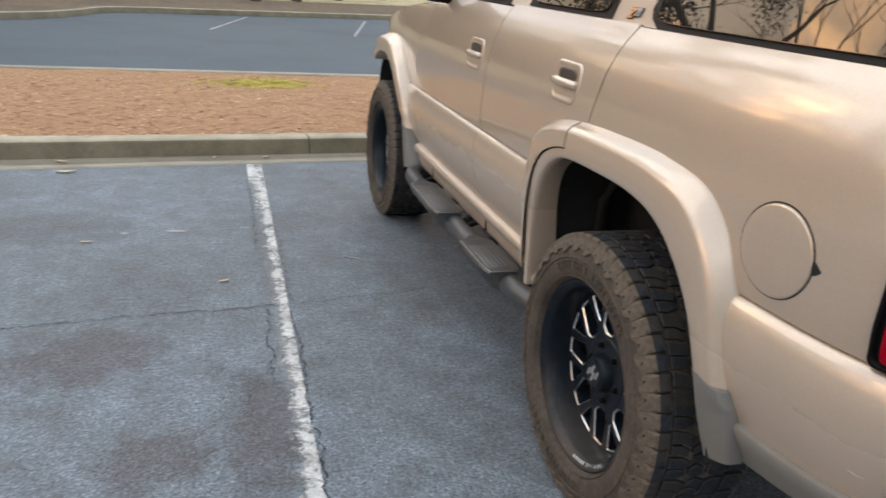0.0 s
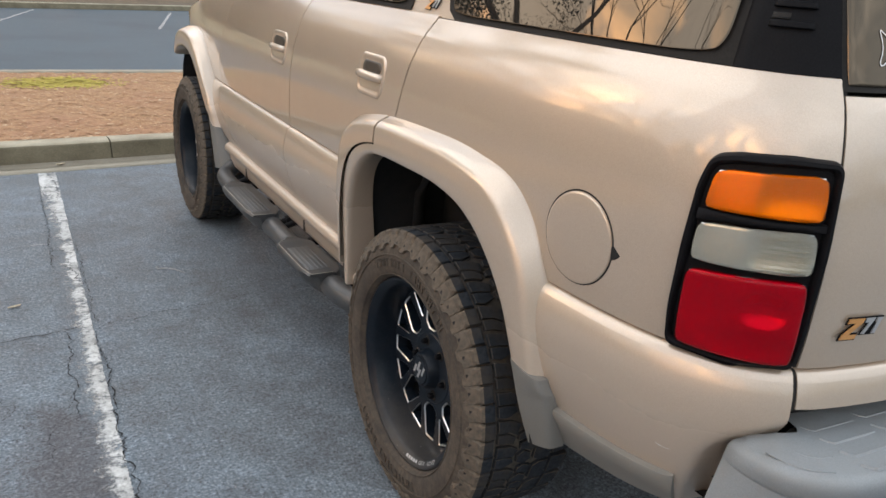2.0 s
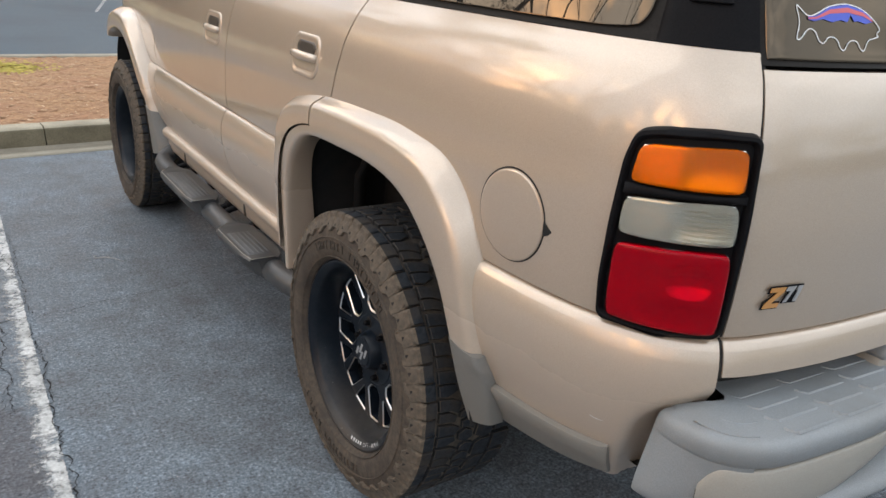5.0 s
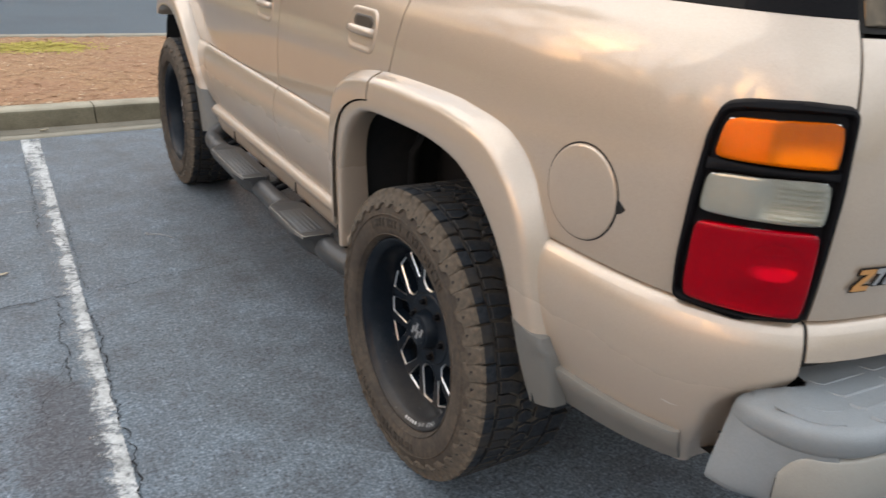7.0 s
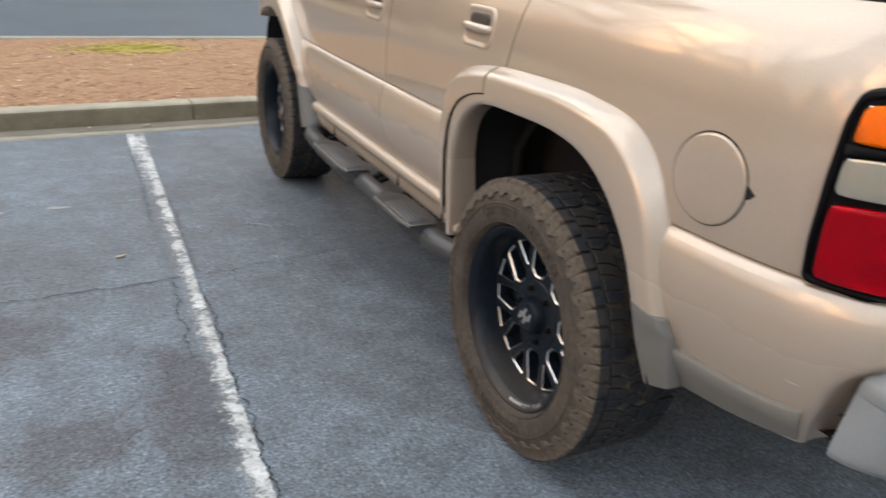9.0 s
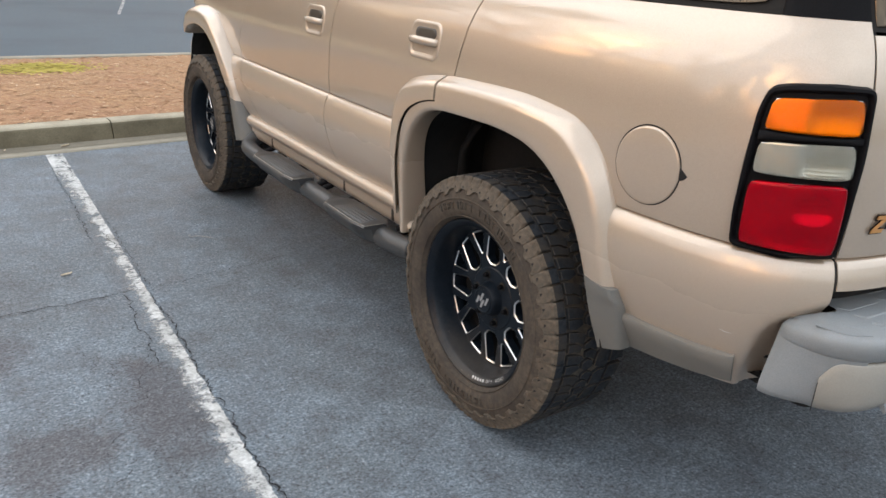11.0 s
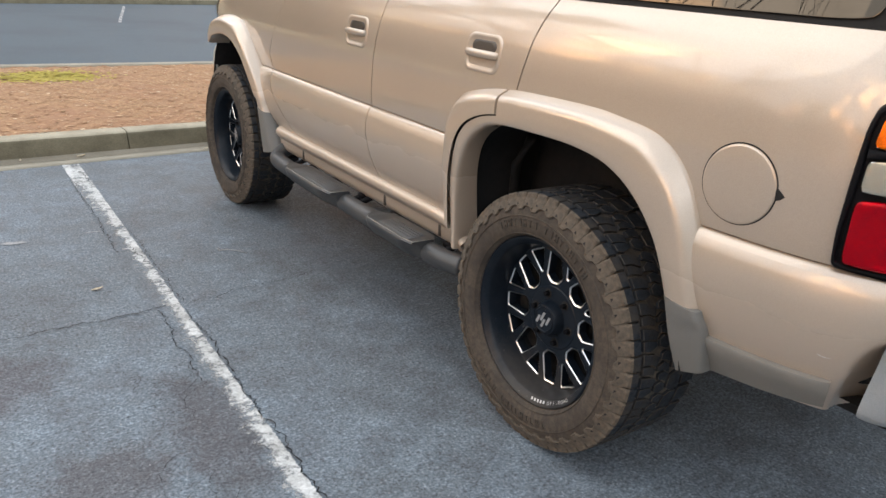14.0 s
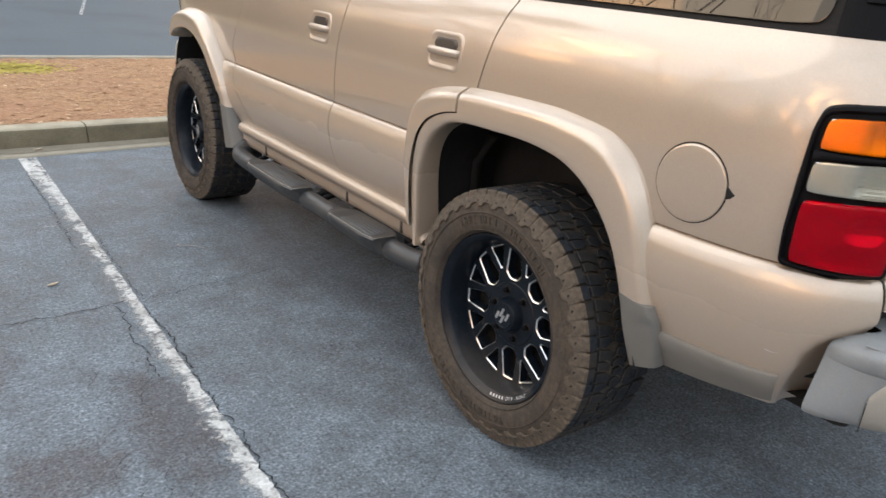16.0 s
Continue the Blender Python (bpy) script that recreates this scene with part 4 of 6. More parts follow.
def flare_sheet(name, front, s0, s1, t0, t1, mat, parent, side=1, lift=0.0, label="", ret=0.11, profile=None):
    """One piece of a flare: stations s0 to s1 along it, from t0 (inner, may be two numbers) to t1 across it."""
    a, b, last = arch_curves(front)
    profile = profile or X_PROFILE
    y0 = 2.946 if front else 0.0
    bm = bmesh.new()
    rings = []
    at = lambda v, f: v[0] + (v[1] - v[0]) * f if isinstance(v, tuple) else v
    for i in range(round(s0 * 20), round(s1 * 20) + 1):
        s = i / 20
        f = (s - s0) / (s1 - s0)
        ta, tb, up = at(t0, f), at(t1, f), at(lift, f)
        p, q = a[i], b[i]
        tuck = (0.045 if front else 0.075) * max(0.0, (s - (last - 4.2)) / 4.2) ** 1.7
        ring = []
        if ret:
            ring.append((profile(ta) + at(ret, f) + tuck, p.x + (q.x - p.x) * ta, p.y + (q.y - p.y) * ta))
        for k in range(17):
            w = ta + (tb - ta) * k / 16
            ring.append((profile(w) + tuck - up, p.x + (q.x - p.x) * w, p.y + (q.y - p.y) * w))
        x, y, z = ring[-1]
        ring.append((x + 0.03, y, z))
        rings.append([(x if side > 0 else 2 * MID - x, y0 + y, z) for x, y, z in ring])
    loft(bm, rings)
    for row in (rings[0], rings[-1]):
        loft(bm, [row, [(x + (0.03 if side > 0 else -0.03), y, z) for x, y, z in row]])
    bmesh.ops.recalc_face_normals(bm, faces=bm.faces)
    return sharpen(part(name, bm, mat, parent, label), 50)


SLOTS = (1.99, 1.116, 0.674)
for side in (1, -1):
    f = flare_sheet("rear_flare", False, 5, 11, 0.0, 1.0, PAINT, suv, side, ret=(0.035, 0.10))
    flare_sheet("arch_lip", False, 0, 5, 0.0, (0.27, 0.28), PAINT, f, side, lift=(-0.014, 0.0), ret=(0.10, 0.035))
    flare_sheet("mud_guard", False, 11, 13, 0.0, 1.0, GREY, f, side, lift=0.004, label="grey plastic mud guard", profile=GUARD)
    flare_sheet("door_seal", False, 0.3, 4.95, (0.18, 0.19), (0.45, 0.45), DARK, suv, side, lift=-0.022, ret=0)
    flare_sheet("door_flare", False, 0.3, 4.95, (0.325, 0.320), 1.0, PAINT, suv, side, ret=0)
    f = flare_sheet("front_flare", True, 0, 9, 0.0, 1.0, PAINT, suv, side)
    flare_sheet("mud_guard", True, 9, 10, 0.0, 1.0, GREY, f, side, lift=0.004, label="grey plastic mud guard")
    # sill with its rolled upper edge
    bm = bmesh.new()
    prof = [(0.13, 0.612), (0.104, 0.606), (0.090, 0.597), (0.083, 0.584), (0.084, 0.568), (0.094, 0.555), (0.108, 0.545), (0.112, 0.535), (0.114, 0.505), (0.118, 0.485), (0.130, 0.474), (0.35, 0.468)]
    rings = []
    for y in (2.30, 2.2, 2.1, 1.6, 1.1, 0.70, 0.62, 0.56, 0.51, 0.47, 0.44):
        down = 0.055 * max(0.0, (0.66 - y) / 0.22) ** 1.6
        out = 0.034 * max(0.0, (0.60 - y) / 0.16) ** 1.5
        rings.append([(x - out if side > 0 else 2 * MID - x + out, y, z - down * (z - 0.468) / 0.13) for x, z in prof])
    loft(bm, rings)
    bmesh.ops.recalc_face_normals(bm, faces=bm.faces)
    sill = sharpen(part("sill", bm, PAINT, suv), 50)
    for y in SLOTS:
        bm = bmesh.new()
        x0, x1 = (0.1095, 0.14) if side > 0 else (2 * MID - 0.14, 2 * MID - 0.1095)
        box(bm, (x0, y - 0.009, 0.488), (x1, y + 0.009, 0.540), 0.003, 1)
        # the slot's dark inside, as a block of recess colour
        part("sill_slot", bm, RECESS_SHADE, sill)
    for y in (1.90, 1.62, 1.345, 1.04, 0.62):
        bm = bmesh.new()
        x0, x1 = (0.108, 0.15) if side > 0 else (2 * MID - 0.15, 2 * MID - 0.108)
        box(bm, (x0, y - 0.022, 0.455), (x1, y + 0.022, 0.480), 0.006, 2)
        part("bracket_foot", bm, BLACK, sill)
    # wheel wells follow the arches a little outside them
    for front in (False, True):
        ins = arch_curves(front)[0]
        if front:
            ins = [Vector((0.42, 0.60, 0)), Vector((0.40, 0.75, 0)), Vector((0.36, 0.87, 0))] + ins
        bm = bmesh.new()
        rings = [[(x if side > 0 else 2 * MID - x, (2.946 if front else 0.0) + p.x * 1.05, 0.55 + (p.y - 0.55) * 1.05) for x in (0.085, 0.12, 0.22, 0.42)] for p in ins]
        loft(bm, rings)
        bm.faces.new([bm.verts.new(r[3]) for r in rings])
        part("wheel_well", bm, LINER, suv, "dusty black wheel well liner")
    # folds down the front of the rear liner
    for y, x0 in ((0.462, 0.30),):
        bm = bmesh.new()
        tube(bm, [(x0 if side > 0 else 2 * MID - x0, y, 0.62), (x0 if side > 0 else 2 * MID - x0, y, 0.82), (x0 if side > 0 else 2 * MID - x0, y - 0.07, 0.94)], 0.022, 8)
        part("liner_fold", bm, LINER, suv)

# running boards: a drooped tube with two step pads
for side in (1, -1):
    m = lambda x: x if side > 0 else 2 * MID - x
    bm = bmesh.new()
    path = spline([(m(0.20), 2.28, 0.50), (m(0.13), 2.285, 0.475), (m(0.075), 2.25, 0.445), (m(0.055), 2.15, 0.437), (m(0.052), 1.9, 0.432), (m(0.055), 1.4, 0.432), (m(0.055), 0.9, 0.432), (m(0.058), 0.6, 0.436), (m(0.066), 0.50, 0.440), (m(0.078), 0.445, 0.444)], 5)
    tube(bm, path, 0.044, 16, flat=0.95)
    board = part("running_board", bm, BOARD, suv, "charcoal tubular side step")
    for a, b in ((2.00, 1.376), (1.10, 0.652)):
        bm = bmesh.new()
        rings, rim = [], []
        for k in range(25):
            t = k / 24
            y = a + (b - a) * t
            lead, trail = min(1.0, t / 0.24), max(0.0, (t - 0.84) / 0.16)
            lead = lead * lead * (3 - 2 * lead)
            xo = 0.022 - 0.066 * lead + 0.012 * trail
            xi = 0.080 + 0.028 * lead - 0.035 * trail ** 2
            zt = 0.474 + 0.013 * lead
            g = lead * (1 - trail ** 1.5)
            sec = [(0.035, 0.402), (0.016 - 0.018 * g, 0.412), (0.013 + (xo * 0.75 - 0.013) * g, zt - 0.040), (0.016 + (xo - 0.017) * (0.25 + 0.75 * g), zt - 0.014), (xo, zt - 0.006), (xo + 0.005, zt), (xo + 0.012, zt), (xi - 0.012, zt), (xi, zt - 0.004), (xi + 0.004, zt - 0.03)]
            rings.append([(m(x), y, z) for x, z in sec])
            rim.append((m(xo + 0.009), y, zt + 0.0005))
        loft(bm, rings)
        bm.faces.new([bm.verts.new(p) for p in rings[-1]])
        bmesh.ops.recalc_face_normals(bm, faces=bm.faces)
        pad = sharpen(part("step_pad", bm, BOARD, board, "flat charcoal step pad with a pale rim"), 40)
        bm = bmesh.new()
        x1, y1, z1 = rim[-1]
        tube(bm, rim[3:] + [(x1 + (0.003 if side > 0 else -0.003), y1 + 0.001, z1), (m(0.060), y1 + 0.003, z1)], 0.0016, 5)
        part("pad_rim", bm, LIGHT_GREY, pad)
        bm = bmesh.new()
        x0, x1 = sorted((m(-0.022), m(0.070)))
        box(bm, (x0, b + 0.045, 0.484), (x1, a - 0.16, 0.4885), 0.002, 1)
        grip = part("grip_sheet", bm, STEP, pad)
        for k in range(5):
            bm = bmesh.new()
            x = -0.014 + 0.0175 * k
            box(bm, (min(m(x), m(x + 0.006)), b + 0.055, 0.4875), (max(m(x), m(x + 0.006)), a - 0.17, 0.4905), 0.001, 1)
            part("grip_rib", bm, STEP, grip)
    for y in (2.05, 1.30, 1.36, 0.60):
        bm = bmesh.new()
        tube(bm, [(m(0.06), y, 0.44), (m(0.16), y - 0.01, 0.475), (m(0.3), y - 0.01, 0.50)], 0.014, 8)
        part("bracket", bm, BLACK, board)

# rear bumper: a step pad that wraps each corner, face panels under it, a low middle step, plate
PAD_EDGE = [(0.176, -0.985), (0.166, -1.010), (0.163, -1.040), (0.171, -1.085), (0.188, -1.128), (0.222, -1.168), (0.275, -1.196), (0.35, -1.211), (0.438, -1.221), (0.52, -1.228), (0.611, -1.230), (0.685, -1.222), (0.738, -1.198), (0.772, -1.158), (0.79, -1.105), (0.80, -1.06)]
PAD_BACK = [(0.232, -0.988), (0.234, -1.000), (0.240, -1.018), (0.254, -1.032), (0.274, -1.044), (0.302, -1.054), (0.314, -1.046), (0.322, -1.020), (0.326, -0.990), (0.40, -0.990), (0.47, -0.992), (0.54, -0.997), (0.61, -1.003), (0.68, -1.011), (0.74, -1.020), (0.79, -1.035)]


def bumper_half(side):
    m = lambda x: x if side > 0 else 2 * MID - x
    edge = [Vector((p.x, p.y)) for p in spline([(x, y, 0) for x, y in PAD_EDGE], 6)]
    back = [Vector((PAD_BACK[i // 6][0] * (1 - i % 6 / 6) + PAD_BACK[min(i // 6 + 1, 15)][0] * (i % 6 / 6), PAD_BACK[i // 6][1] * (1 - i % 6 / 6) + PAD_BACK[min(i // 6 + 1, 15)][1] * (i % 6 / 6))) for i in range(len(edge))]
    far = [0.0]
    for p, q in zip(edge, edge[1:]):
        far.append(far[-1] + (q - p).length)

    def at(i, inset):
        d = edge[min(i + 1, len(edge) - 1)] - edge[max(i - 1, 0)]
        d.normalize()
        return edge[i] + Vector((-d.y, d.x)) * inset

    def sheet(name, rows, mat, label="", first=0, last=None):
        bm = bmesh.new()
        rings = []
        for row in rows:
            ring = []
            for i in range(first, last or len(edge)):
                inset, z = row(i)
                q = at(i, inset)
                ring.append((m(q.x), q.y, z))
            rings.append(ring)
        loft(bm, rings)
        bmesh.ops.recalc_face_normals(bm, faces=bm.faces)
        return part(name, bm, mat, bumper, label)
    # top with its rolled edge, ending in a skirt
    lean = lambda i, z: 0.024 * max(0.0, 1 - far[i] / 0.12) * (z - 0.66) / 0.12
    drop = lambda i: 0.016 * max(0.0, 1 - far[i] / 0.13)
    ends = lambda i: min(1.0, 0.25 + far[i] / 0.14)
    bm = bmesh.new()
    rings = []
    for f, z in ((1.0, 0.790), (0.7, 0.789), (0.4, 0.787)):
        rings.append([(m(p.x + (q.x - p.x) * f), p.y + (q.y - p.y) * f, z - drop(i)) for i, p, q in ((i, at(i, 0.022 + lean(i, 0.785)), back[i]) for i in range(len(edge)))])
    for inset, z in ((0.022, 0.7855), (0.013, 0.7835), (0.0065, 0.7795), (0.002, 0.773), (0.0, 0.764), (0.001, 0.752), (0.005, 0.739), (0.0085, 0.7305), (0.0130, 0.7270)):
        rings.append([(m(at(i, (inset if z > 0.76 else inset * ends(i)) + lean(i, z)).x), at(i, (inset if z > 0.76 else inset * ends(i)) + lean(i, z)).y, z - drop(i) * max(0.0, (z - 0.73) / 0.055)) for i in range(len(edge))])
    loft(bm, rings)
    bmesh.ops.recalc_face_normals(bm, faces=bm.faces)
    pad = part("bumper_step", bm, PAD, bumper, "grey plastic bumper step")
    # end cap below it, round the corner
    n_cap = next(i for i, v in enumerate(far) if v > 0.24)
    cap_rows = [lambda i, d=d, z=z: (d * ends(i) + lean(i, z), z) for d, z in ((0.0088, 0.7300), (0.012, 0.70), (0.016, 0.655), (0.021, 0.62), (0.028, 0.598), (0.040, 0.583), (0.07, 0.576))]
    sheet("end_cap", cap_rows, PAD, "grey plastic bumper end", 0, n_cap)
    # face panel, a little proud, with a rounded upper corner and a lower edge that sweeps up to the middle
    start = next(i for i, v in enumerate(far) if v > 0.130)
    stop = next(i for i, p in enumerate(edge) if p.x > 0.742)
    low = lambda x: lerp_keys([(0.0, 0.580), (0.42, 0.580), (0.47, 0.592), (0.55, 0.632), (0.65, 0.668), (0.75, 0.690)], x)

    def face_row(f, d):
        def row(i):
            top = 0.7235 - 0.050 * max(0.0, 1 - (far[i] - far[start]) / 0.050) ** 2.2
            z = top + (low(edge[i].x) - top) * f
            return d + 0.0065 + 0.020 * max(0.0, (0.66 - z) / 0.08) ** 2, z
        return row
    face_panel = sheet("face_panel", [face_row(f, d) for f, d in ((0.0, 0.012), (0.01, 0.004), (0.04, 0.0015), (0.25, 0.001), (0.5, 0.002), (0.75, 0.004), (0.93, 0.008), (1.0, 0.022))], LIGHT_GREY, "warm grey bumper face", start, stop)
    # panel's dark joint against the end cap
    bm = bmesh.new()
    p, q = at(start, 0.0135), at(start - 1, 0.0135)
    loft(bm, [[(m(p.x), p.y, z) for z in (0.585, 0.62, 0.66)], [(m(p.x + (q.x - p.x) * 0.25), p.y + (q.y - p.y) * 0.25, z) for z in (0.585, 0.62, 0.66)]])
    part("joint", bm, DARK, face_panel)
    # low ledges of the step's tread pattern
    for row in range(5):
        for k in range(3):
            x0, y = 0.336 + 0.1455 * k, -1.022 - 0.0415 * row - 0.009 * k
            if y > -1.03 or y < -1.20:
                continue
            bm = bmesh.new()
            rings = []
            for i, (x, yy) in enumerate(((x0 - 0.009, y + 0.021), (x0 - 0.003, y + 0.007), (x0 + 0.004, y), (x0 + 0.06, y - 0.003), (x0 + 0.118, y - 0.006))):
                dx, dy = (0.0, -0.0045) if i > 1 else (-0.004, -0.0012)
                top = 0.7905 if i < 4 else 0.789
                rings.append([(m(x - dx), yy - dy, 0.786), (m(x - dx * 0.3), yy - dy * 0.3, top), (m(x + dx * 0.3), yy + dy * 0.3, top), (m(x + dx), yy + dy, 0.786)])
            loft(bm, rings)
            bmesh.ops.recalc_face_normals(bm, faces=bm.faces)
            part("tread_ledge", bm, PAD, pad, smooth=False)
    # two curved ribs at the corner
    for pts in (((0.196, -1.070), (0.206, -1.112), (0.228, -1.142), (0.262, -1.162)), ((0.246, -1.092), (0.258, -1.112), (0.276, -1.124), (0.300, -1.130))):
        bm = bmesh.new()
        tube(bm, [(m(p.x), p.y, 0.7858) for p in spline([(x, y, 0) for x, y in pts], 5)], 0.0022, 6)
        part("tread_rib", bm, PAD, pad)


bm = bmesh.new()
box(bm, (0.34, -1.09, 0.60), (2 * MID - 0.34, -1.00, 0.76), 0.02, 2)
bumper = part("rear_bumper", bm, GREY, suv, "grey plastic step bumper")
bumper_half(1)
bumper_half(-1)
# the middle step: its ends run out to points behind the face panels
bm = bmesh.new()
rings = []
for x, w in ((0.36, 0.0), (0.42, 0.25), (0.50, 0.55), (0.60, 0.85), (0.70, 1.0), (1.02, 1.0), (2 * MID - 0.70, 1.0), (2 * MID - 0.60, 0.85), (2 * MID - 0.50, 0.55), (2 * MID - 0.42, 0.25), (2 * MID - 0.36, 0.0)):
    y = -1.195 - 0.060 * w
    top = 0.606 + 0.024 * w
    rings.append([(x, -1.08, top), (x, y + 0.060, top - 0.002), (x, y + 0.020, top - 0.004), (x, y + 0.007, top - 0.011), (x, y, top - 0.026), (x, y + 0.003, top - 0.034), (x, y + 0.018, 0.586), (x, y + 0.05, 0.580), (x, -1.08, 0.578)])
loft(bm, rings, cap=True)
bmesh.ops.recalc_face_normals(bm, faces=bm.faces)
centre_step = sharpen(part("centre_step", bm, PAD, bumper), 50)
for k in range(4):
    for r in range(2):
        bm = bmesh.new()
        x0 = 0.735 + 0.15 * k
        box(bm, (x0, -1.165 - 0.04 * r, 0.626), (x0 + 0.12, -1.159 - 0.04 * r, 0.633), 0.0015, 1)
        part("tread_bar", bm, PAD, centre_step)
bm = bmesh.new()
box(bm, (0.74, -1.13, 0.800), (2 * MID - 0.74, -1.03, 0.838), 0.014, 3)
part("top_bar", bm, PAD, bumper)
bm = bmesh.new()
loft(bm, [[(x, y + (0.05 if x < 0.3 or x > 1.74 else 0), z) for z, y in ((0.584, -1.17), (0.57, -1.12), (0.56, -1.02), (0.56, -0.92), (0.64, -0.85))] for x in (0.26, 0.36, 1.02, 1.68, 1.78)])
part("valance", bm, DARK, bumper)
# number plate with bars for its characters
bm = bmesh.new()
box(bm, (0.958, -1.128, 0.650), (1.263, -1.122, 0.802), 0.002, 1)
plate = part("number_plate", bm, PLATE, bumper, "white number plate with dark bars")
for k in range(6):
    bm = bmesh.new()
    x = 0.985 + 0.043 * k
    box(bm, (x, -1.1305, 0.682), (x + 0.026, -1.128, 0.758), 0.0008, 1)
    part("plate_bar", bm, BLACK, plate)
for z in (0.779, 0.661):
    bm = bmesh.new()
    box(bm, (1.03, -1.1305, z), (1.20, -1.128, z + 0.009), 0.0008, 1)
    part("plate_bar", bm, TRIM, plate)
for x in (0.745, 1.270):
    bm = bmesh.new()
    box(bm, (x, -1.120, 0.63), (x + 0.205 if x < 1 else 1.295, -1.05, 0.81), 0.006, 1)
    part("plate_recess", bm, LIGHT_GREY, bumper)
# towing shackle and its bracket
bm = bmesh.new()
tube(bm, [(0.86 + 0.036 * math.cos(a), -1.255 - 0.01 * math.sin(a), 0.520 + 0.045 * math.sin(a)) for a in np.linspace(-0.6, math.pi + 0.6, 15)], 0.0115, 10)
tube(bm, [(0.815, -1.25, 0.493), (0.905, -1.25, 0.493)], 0.010, 10)
part("tow_shackle", bm, CHROME, suv, "worn steel tow shackle")
bm = bmesh.new()
box(bm, (0.82, -1.24, 0.49), (0.90, -0.9, 0.56), 0.008, 2)
part("tow_bracket", bm, DARK, suv)

# roof, bonnet, screen, front end, mirrors, underside
bm = bmesh.new()
ys = np.linspace(-1.02, 1.42, 20)
rings = []
for y in ys:
    x0 = 0.05 + 0.275
    n = 16
    rings.append([(x0 + (2 * (MID - x0)) * k / n, y, 1.862 + 0.075 * (1 - (2 * k / n - 1) ** 4) - 0.05 * max(0, abs(y - 0.2) - 0.9)) for k in range(n + 1)])
loft(bm, rings)
part("roof", bm, PAINT, suv)
bm = bmesh.new()
rings = []
for y in np.linspace(2.02, 3.72, 20):
    side_z = lerp_keys([(2.0, 1.376), (2.3, 1.366), (2.64, 1.345), (3.02, 1.295), (3.36, 1.235), (3.56, 1.16), (3.8, 1.02)], y)
    x0 = skin(-y, side_z).x
    n = 16
    rings.append([(x0 + 2 * (MID - x0) * k / n, y, side_z - 0.004 + 0.05 * (1 - (2 * k / n - 1) ** 6) * min(1, (3.85 - y) / 0.3)) for k in range(n + 1)])
loft(bm, rings)
part("bonnet", bm, PAINT, suv)
bm = bmesh.new()
loft(bm, [[(0.20 + 0.10 * t + (2 * (MID - 0.20 - 0.10 * t)) * k / 12, 2.06 - 0.66 * t + 0.10 * (1 - (k / 6 - 1) ** 2), 1.33 + 0.53 * t) for k in range(13)] for t in np.linspace(0, 1, 8)])
part("windscreen", bm, GLASS, suv)
front_bumper = panel("front_bumper", [(0.62, _S[0] + 0.02, -3.36), (0.70, _S[0] + 0.02, -3.34), (0.92, _S[0] + 0.02, -3.40)], LIGHT_GREY, suv, "warm grey front bumper", out=0.02)
panel("front_bumper_side", [(0.62, _S[0] + 0.0, -3.36), (0.70, _S[0] + 0.0, -3.34), (0.92, _S[0] + 0.0, -3.40)], LIGHT_GREY, front_bumper, side=-1, out=0.02)
for side in (1, -1):
    panel("nose_panel", [(0.90, _S[0] + 0.001, -3.52), (1.06, _S[0] + 0.001, -3.56), (1.10, _S[0] + 0.001, -3.60)], PAINT, suv, side=side, out=-0.012)
panel("grille", [(0.95, _S[0] + 0.01, _S[0] + 0.45), (1.20, _S[0] + 0.01, _S[0] + 0.45)], BLACK, suv)
panel("grille", [(0.95, 2 * U_MID - _S[0] - 0.45, 2 * U_MID - _S[0] - 0.01), (1.20, 2 * U_MID - _S[0] - 0.45, 2 * U_MID - _S[0] - 0.01)], BLACK, suv)
for side in (1, -1):
    applique("headlamp", rounded(-3.93, -3.63, 0.98, 1.19, 0.03), [(0.0, 0.0), (0.004, 0.012)], CLEAR, suv, side=side)
    m = lambda x: x if side > 0 else 2 * MID - x
    bm = bmesh.new()
    rings = []
    for x, s in ((-0.135, 0.55), (-0.125, 0.85), (-0.09, 1.0), (-0.01, 1.0), (0.05, 0.8), (0.075, 0.6)):
        rings.append([(m(x), 2.04 + 0.062 * s * math.cos(a), 1.51 + 0.11 * s * math.sin(a)) for a in np.linspace(0, 2 * math.pi, 17)[:-1]])
    loft(bm, rings, closed=True, cap=True)
    mirror = part("door_mirror", bm, BLACK, suv, "black door mirror")
    bm = bmesh.new()
    tube(bm, [(m(0.03), 2.02, 1.42), (m(0.15), 2.0, 1.41)], 0.03, 10)
    part("mirror_arm", bm, BLACK, mirror)
# unseen floor pan, set low to deepen the shade under the car
bm = bmesh.new()
box(bm, (0.36, -1.02, 0.47), (2 * MID - 0.36, 3.5, 0.66), 0.03, 2)
floor_pan = part("floor_pan", bm, DARK, suv)
bm = bmesh.new()
for y in (0.0, 2.946):
    tube(bm, [(0.3, y, 0.415), (2 * MID - 0.3, y, 0.415)], 0.045, 12)
part("axle", bm, DARK, floor_pan)
for x in (0.50, 2 * MID - 0.50):
    bm = bmesh.new()
    box(bm, (x - 0.045, -1.05, 0.50), (x + 0.045, 3.6, 0.62), 0.01, 1)
    part("chassis_rail", bm, DARK, floor_pan)
bm = bmesh.new()
loft(bm, [[skin(u, z, -0.045) for u in np.linspace(-2.02, 2 * U_MID + 2.02, 110)] for z in (1.07, 1.2, 1.42)])
part("inner_shell", bm, DARK, suv)
bm = bmesh.new()
loft(bm, [[skin(u, z, -0.05) for u in np.linspace(0.56, 2 * U_MID - 0.56, 60)] for z in (0.62, 0.9, 1.1)])
part("inner_shell", bm, DARK, suv)
bm = bmesh.new()
